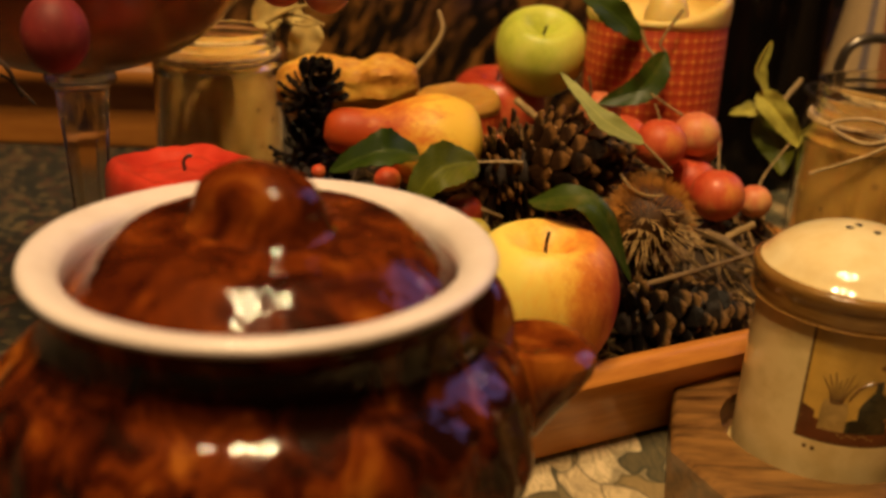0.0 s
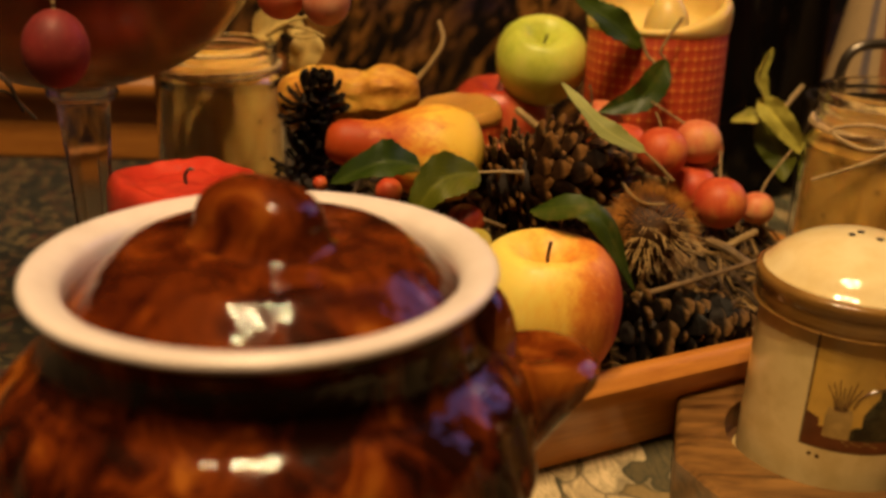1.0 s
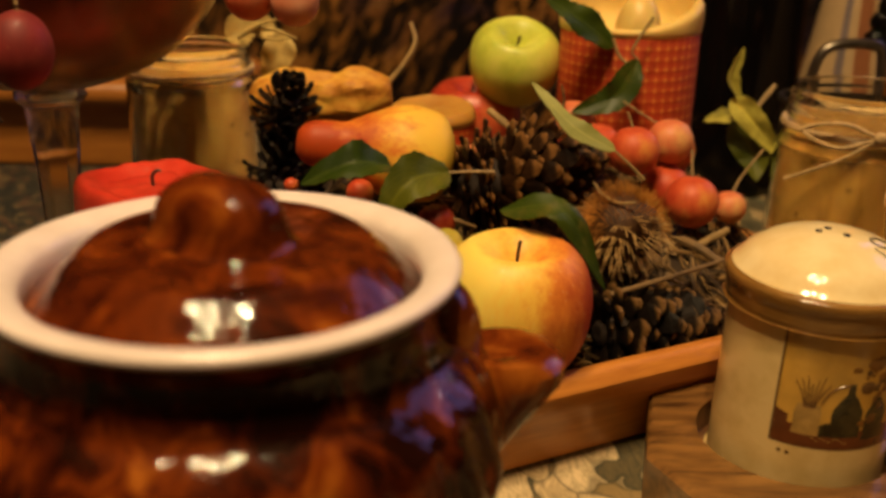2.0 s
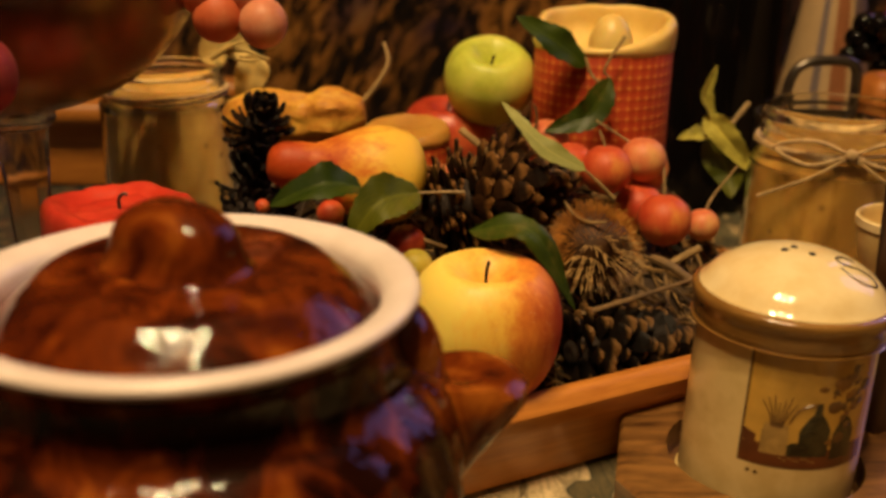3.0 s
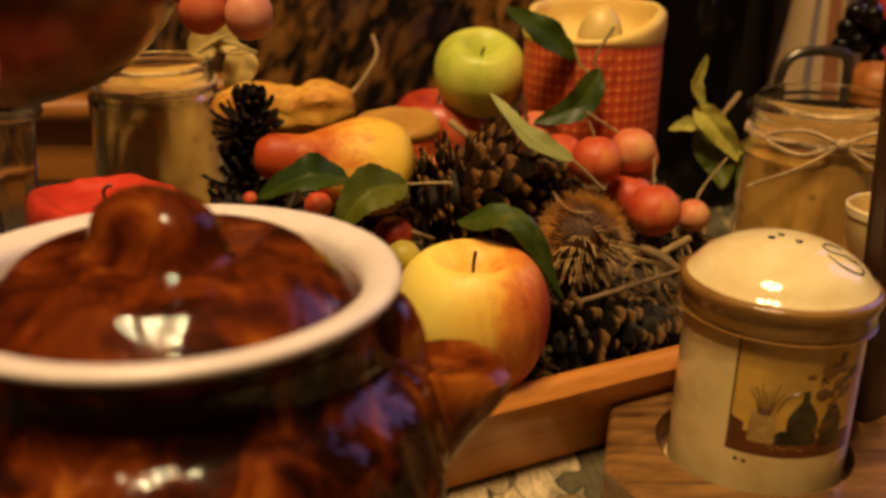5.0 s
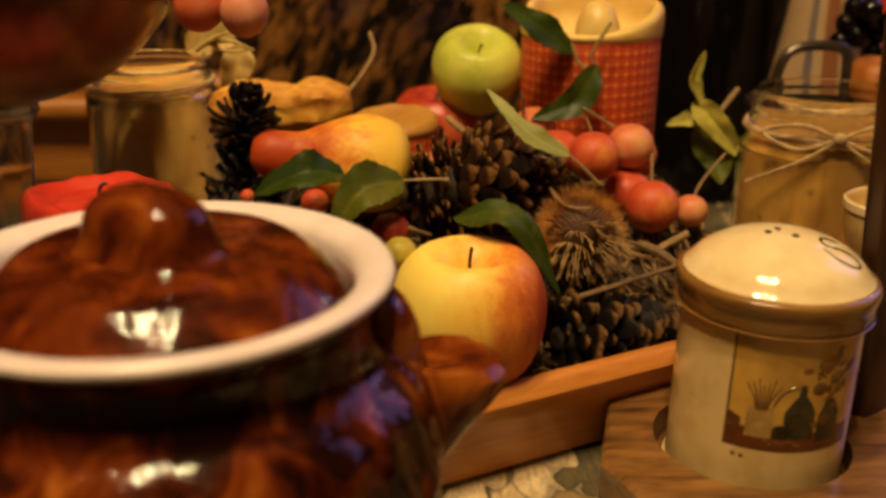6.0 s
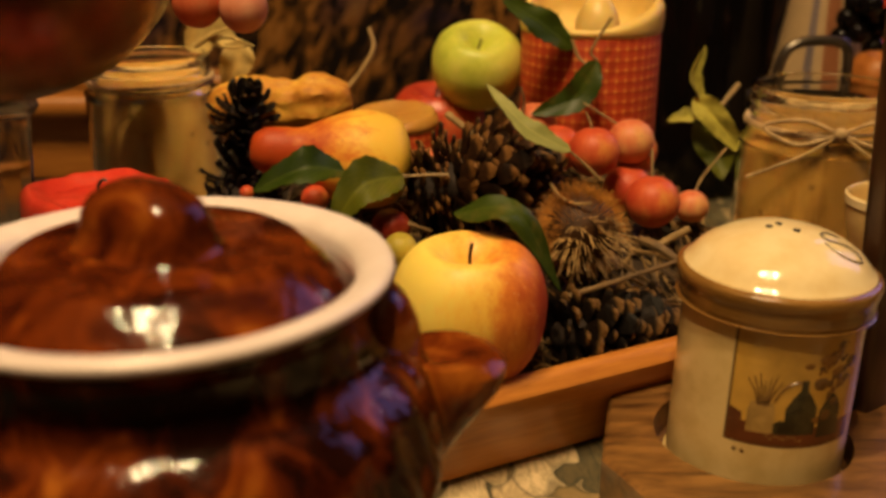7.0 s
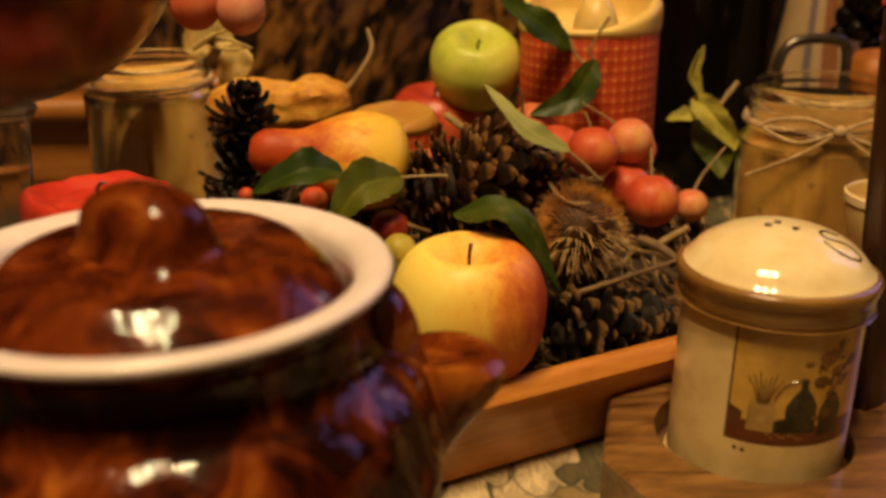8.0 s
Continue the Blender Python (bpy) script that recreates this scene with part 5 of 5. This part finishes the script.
rod("twig", ((0.1946, 0.5700, 0.1041), (0.2018, 0.5750, 0.1112), (0.2091, 0.5800, 0.1184)), 0.0013, 0.0016, STALK, "short pale stalk among drying leaves", "twig", "twigs in the tray")
rod("twig", ((0.0794, 0.5200, 0.1121), (0.0800, 0.5200, 0.1209), (0.0783, 0.5200, 0.1282)), 0.0008, 0.0006, TWIG, "thin upright twig beside the green apple", "twig", "twigs in the tray")
rod("twig", ((0.0140, 0.4200, 0.0910), (0.0237, 0.4180, 0.0878), (0.0310, 0.4200, 0.0845)), 0.0011, 0.0009, TWIG, "short brown twig beside the cone", "twig", "twigs in the tray")
rod("twig", ((0.1289, 0.4500, 0.0697), (0.1360, 0.4400, 0.0690), (0.1443, 0.4350, 0.0639)), 0.0022, 0.0020, TWIG, "short thick brown stalk in the straw", "twig", "twigs in the tray")
rod("twig", ((0.1346, 0.4500, 0.0641), (0.1421, 0.4500, 0.0696), (0.1524, 0.4550, 0.0729)), 0.0020, 0.0018, STALK, "short pale straw stalk", "twig", "twigs in the tray")


# ---- things behind the tray ----
def build_ledge():
    b = thing("wooden_box", "long amber-brown wooden box with a rounded top rail", "box", at=(-0.58, 0.86, 0.0))
    part("front", box(bmesh.new(), 0.86, 0.012, 0.052, Matrix.Translation((0, -0.045, 0)), 0.002), LEDGE_WOOD, b)
    part("back", box(bmesh.new(), 0.86, 0.012, 0.052, Matrix.Translation((0, 0.040, 0)), 0.002), LEDGE_WOOD, b)
    part("rail", box(bmesh.new(), 0.89, 0.034, 0.019, Matrix.Translation((0, -0.054, 0.0525)), 0.008), LEDGE_WOOD, b)
    part("rail", box(bmesh.new(), 0.89, 0.034, 0.019, Matrix.Translation((0, 0.046, 0.0525)), 0.008), LEDGE_WOOD, b)
    for x in (-0.424, 0.424):
        part("end", box(bmesh.new(), 0.012, 0.072, 0.052, Matrix.Translation((x, -0.0025, 0)), 0.002), LEDGE_WOOD, b)


build_ledge()


def build_bottle():
    b = thing("dark_bottle", "wide black glass bottle standing behind the candle", "bottle", at=(0.2400, 0.8000, 0.0))
    part("body", lathe(smooth_profile([(0.0, 0.0), (0.040, 0.0), (0.0585, 0.006), (0.0590, 0.10), (0.0590, 0.21), (0.050, 0.24), (0.018, 0.27), (0.0155, 0.30), (0.0, 0.30)], 5), 48), BLACK_GLASS, b)
    part("collar", lathe([(0.0160, 0.285), (0.0190, 0.286), (0.0190, 0.297), (0.0160, 0.298)], 32), BLACK_GLASS, b)


build_bottle()


def build_jug():
    b = thing("stoneware_jug", "cream stoneware jug with blue and red stripes and a painted shaded side", "jug", at=(0.3150, 0.7400, 0.0))

    def prof(lift=0.0):
        return smooth_profile([(0.036 + lift, 0.01), (0.036 + lift, 0.06), (0.029 + lift, 0.11), (0.0205 + lift, 0.17), (0.015 + lift, 0.23)], 5)

    part("body", lathe([(0.0, 0.0), (0.034, 0.0)] + prof() + [(0.012, 0.232), (0.0, 0.20)], 48), CLOTH_CREAM, b)
    # The widest blue band is colour for the jug's shaded right side.
    for a0, a1, mat in ((232, 243, STRIPE_BLUE_SHADE), (256, 278, STRIPE_RED), (288, 330, STRIPE_BLUE_SHADE)):
        bm = bmesh.new()
        rows = []
        for r, z in prof(0.0004):
            rows.append([bm.verts.new((r * math.cos(radians(a)), r * math.sin(radians(a)), z)) for a in (a0, (a0 + a1) / 2, a1)])
        for p, q in zip(rows, rows[1:]):
            for k in (0, 1):
                bm.faces.new((p[k], p[k + 1], q[k + 1], q[k]))
        res = bmesh.ops.extrude_face_region(bm, geom=bm.faces[:])
        bmesh.ops.scale(bm, vec=(0.985, 0.985, 1), verts=[v for v in res["geom"] if isinstance(v, bmesh.types.BMVert)])
        part("stripe", bm, mat, b)


build_jug()


def build_cup():
    b = thing("egg_cup", "small cream ceramic cup standing behind the holder", "cup", at=(0.2450, 0.4420, 0.0))
    part("body", lathe(smooth_profile([(0.0, 0.0), (0.018, 0.0), (0.019, 0.003), (0.012, 0.012), (0.011, 0.045), (0.017, 0.060), (0.0225, 0.078), (0.0235, 0.0915), (0.0220, 0.0920), (0.020, 0.078), (0.0, 0.066)], 4), 40), SHAKER_BODY, b)
    part("rim", lathe([(0.0232, 0.0885), (0.0243, 0.0890), (0.0243, 0.0925), (0.0232, 0.0930), (0.0222, 0.0920)], 40), SHAKER_LID, b)


build_cup()


def build_can():
    b = thing("metal_can", "dull steel can with an arched wire handle", "can", at=(0.2660, 0.6300, 0.0))
    part("body", lathe([(0.0, 0.0), (0.032, 0.0), (0.033, 0.002), (0.033, 0.098), (0.0345, 0.099), (0.0345, 0.102), (0.032, 0.102), (0.031, 0.004), (0.0, 0.004)], 40), STEEL, b)
    part("handle", tube(bmesh.new(), [(-0.0215, -0.01, 0.095), (-0.0205, -0.01, 0.122), (-0.012, -0.01, 0.135), (0.010, -0.01, 0.137), (0.0195, -0.01, 0.133), (0.0215, -0.01, 0.118), (0.0215, -0.01, 0.095)], 0.0032, None, 10), STEEL, b)


build_can()


def side_things():
    at = Vector((0.3182, 0.6400, 0.1096))
    ob = thing("orange_gourd", "small orange gourd with dark spots", "gourd", "", at)
    part("flesh", lathe(apple_profile(0.022, 0.034), 40, lambda a, z: 1 + 0.03 * math.cos(8 * a)), ORANGE, ob)
    stand = thing("wooden_stand", "dark turned wooden stand under the gourd", "stand", "", (at.x, at.y, 0))
    part("column", lathe(smooth_profile([(0.0, 0.0), (0.030, 0.0), (0.030, 0.006), (0.014, 0.015), (0.013, 0.06), (0.024, at.z - 0.022), (0.020, at.z - 0.016), (0.0, at.z - 0.016)], 4), 32), POST_WOOD, stand)
    rng = random.Random(3)
    for k in range(11):
        p = Vector((0.3151, 0.6600, 0.1373)) + Vector((rng.uniform(-0.014, 0.020), rng.uniform(-0.008, 0.012), rng.uniform(-0.014, 0.022)))
        bm = bmesh.new()
        bmesh.ops.create_uvsphere(bm, u_segments=16, v_segments=10, radius=0.0075)
        solo("dark_berry", bm, BLACK_GLASS, "shiny black berry in a cluster above the gourd", "berry", "black berries", p)
    c = Vector((0.3549, 0.7200, 0.1378))
    tc = thing("taper_candle", "slim bright red taper candle", "candle", "", (c.x, c.y, 0))
    part("wax", lathe(smooth_profile([(0.0, 0.0), (0.009, 0.0), (0.009, 0.20), (0.008, 0.245), (0.004, 0.25), (0.0, 0.25)], 4), 24), WAX_RED, tc)
    part("wick", tube(bmesh.new(), [(0, 0, 0.248), (0.001, 0, 0.258)], 0.0008, 0.0006, 6), INK, tc)


side_things()


def raffia():
    ob = thing("raffia", "pale raffia strands knotted over the jar's neck", "raffia", "", (-0.08, 0.54, 0.14))
    o = Vector((-0.08, 0.54, 0.14))
    for ctrl, w in ((((-0.0825, 0.5350, 0.1505), (-0.0699, 0.5300, 0.1520), (-0.0579, 0.5300, 0.1475)), 0.0016), (((-0.0886, 0.5350, 0.1467), (-0.0755, 0.5300, 0.1549), (-0.0624, 0.5300, 0.1583)), 0.0014), (((-0.0797, 0.5350, 0.1490), (-0.0703, 0.5300, 0.1469), (-0.0601, 0.5300, 0.1480)), 0.0012)):
        part("strand", tube(bmesh.new(), [Vector(c) - o for c in ctrl], w, w * 0.5, 6, 6, 0.4), RAFFIA, ob)
    bm, q = leaf_mesh("raffia", (-0.0660, 0.5480, 0.1472), (-0.0705, 0.5460, 0.1362), (-0.0777, 0.5480, 0.1226), 0.0185, (0.2, -0.9, 0.1), RAFFIA, fold=0.2)
    p = part("ribbon", bm, RAFFIA, ob)
    p.location = q - o
    bm, q = leaf_mesh("raffia", (-0.1042, 0.5850, 0.1381), (-0.0893, 0.5850, 0.1475), (-0.0737, 0.5750, 0.1427), 0.0200, (0.1, -0.9, 0.2), RAFFIA, fold=0.25)
    p = part("ribbon", bm, RAFFIA, ob)
    p.location = q - o


raffia()
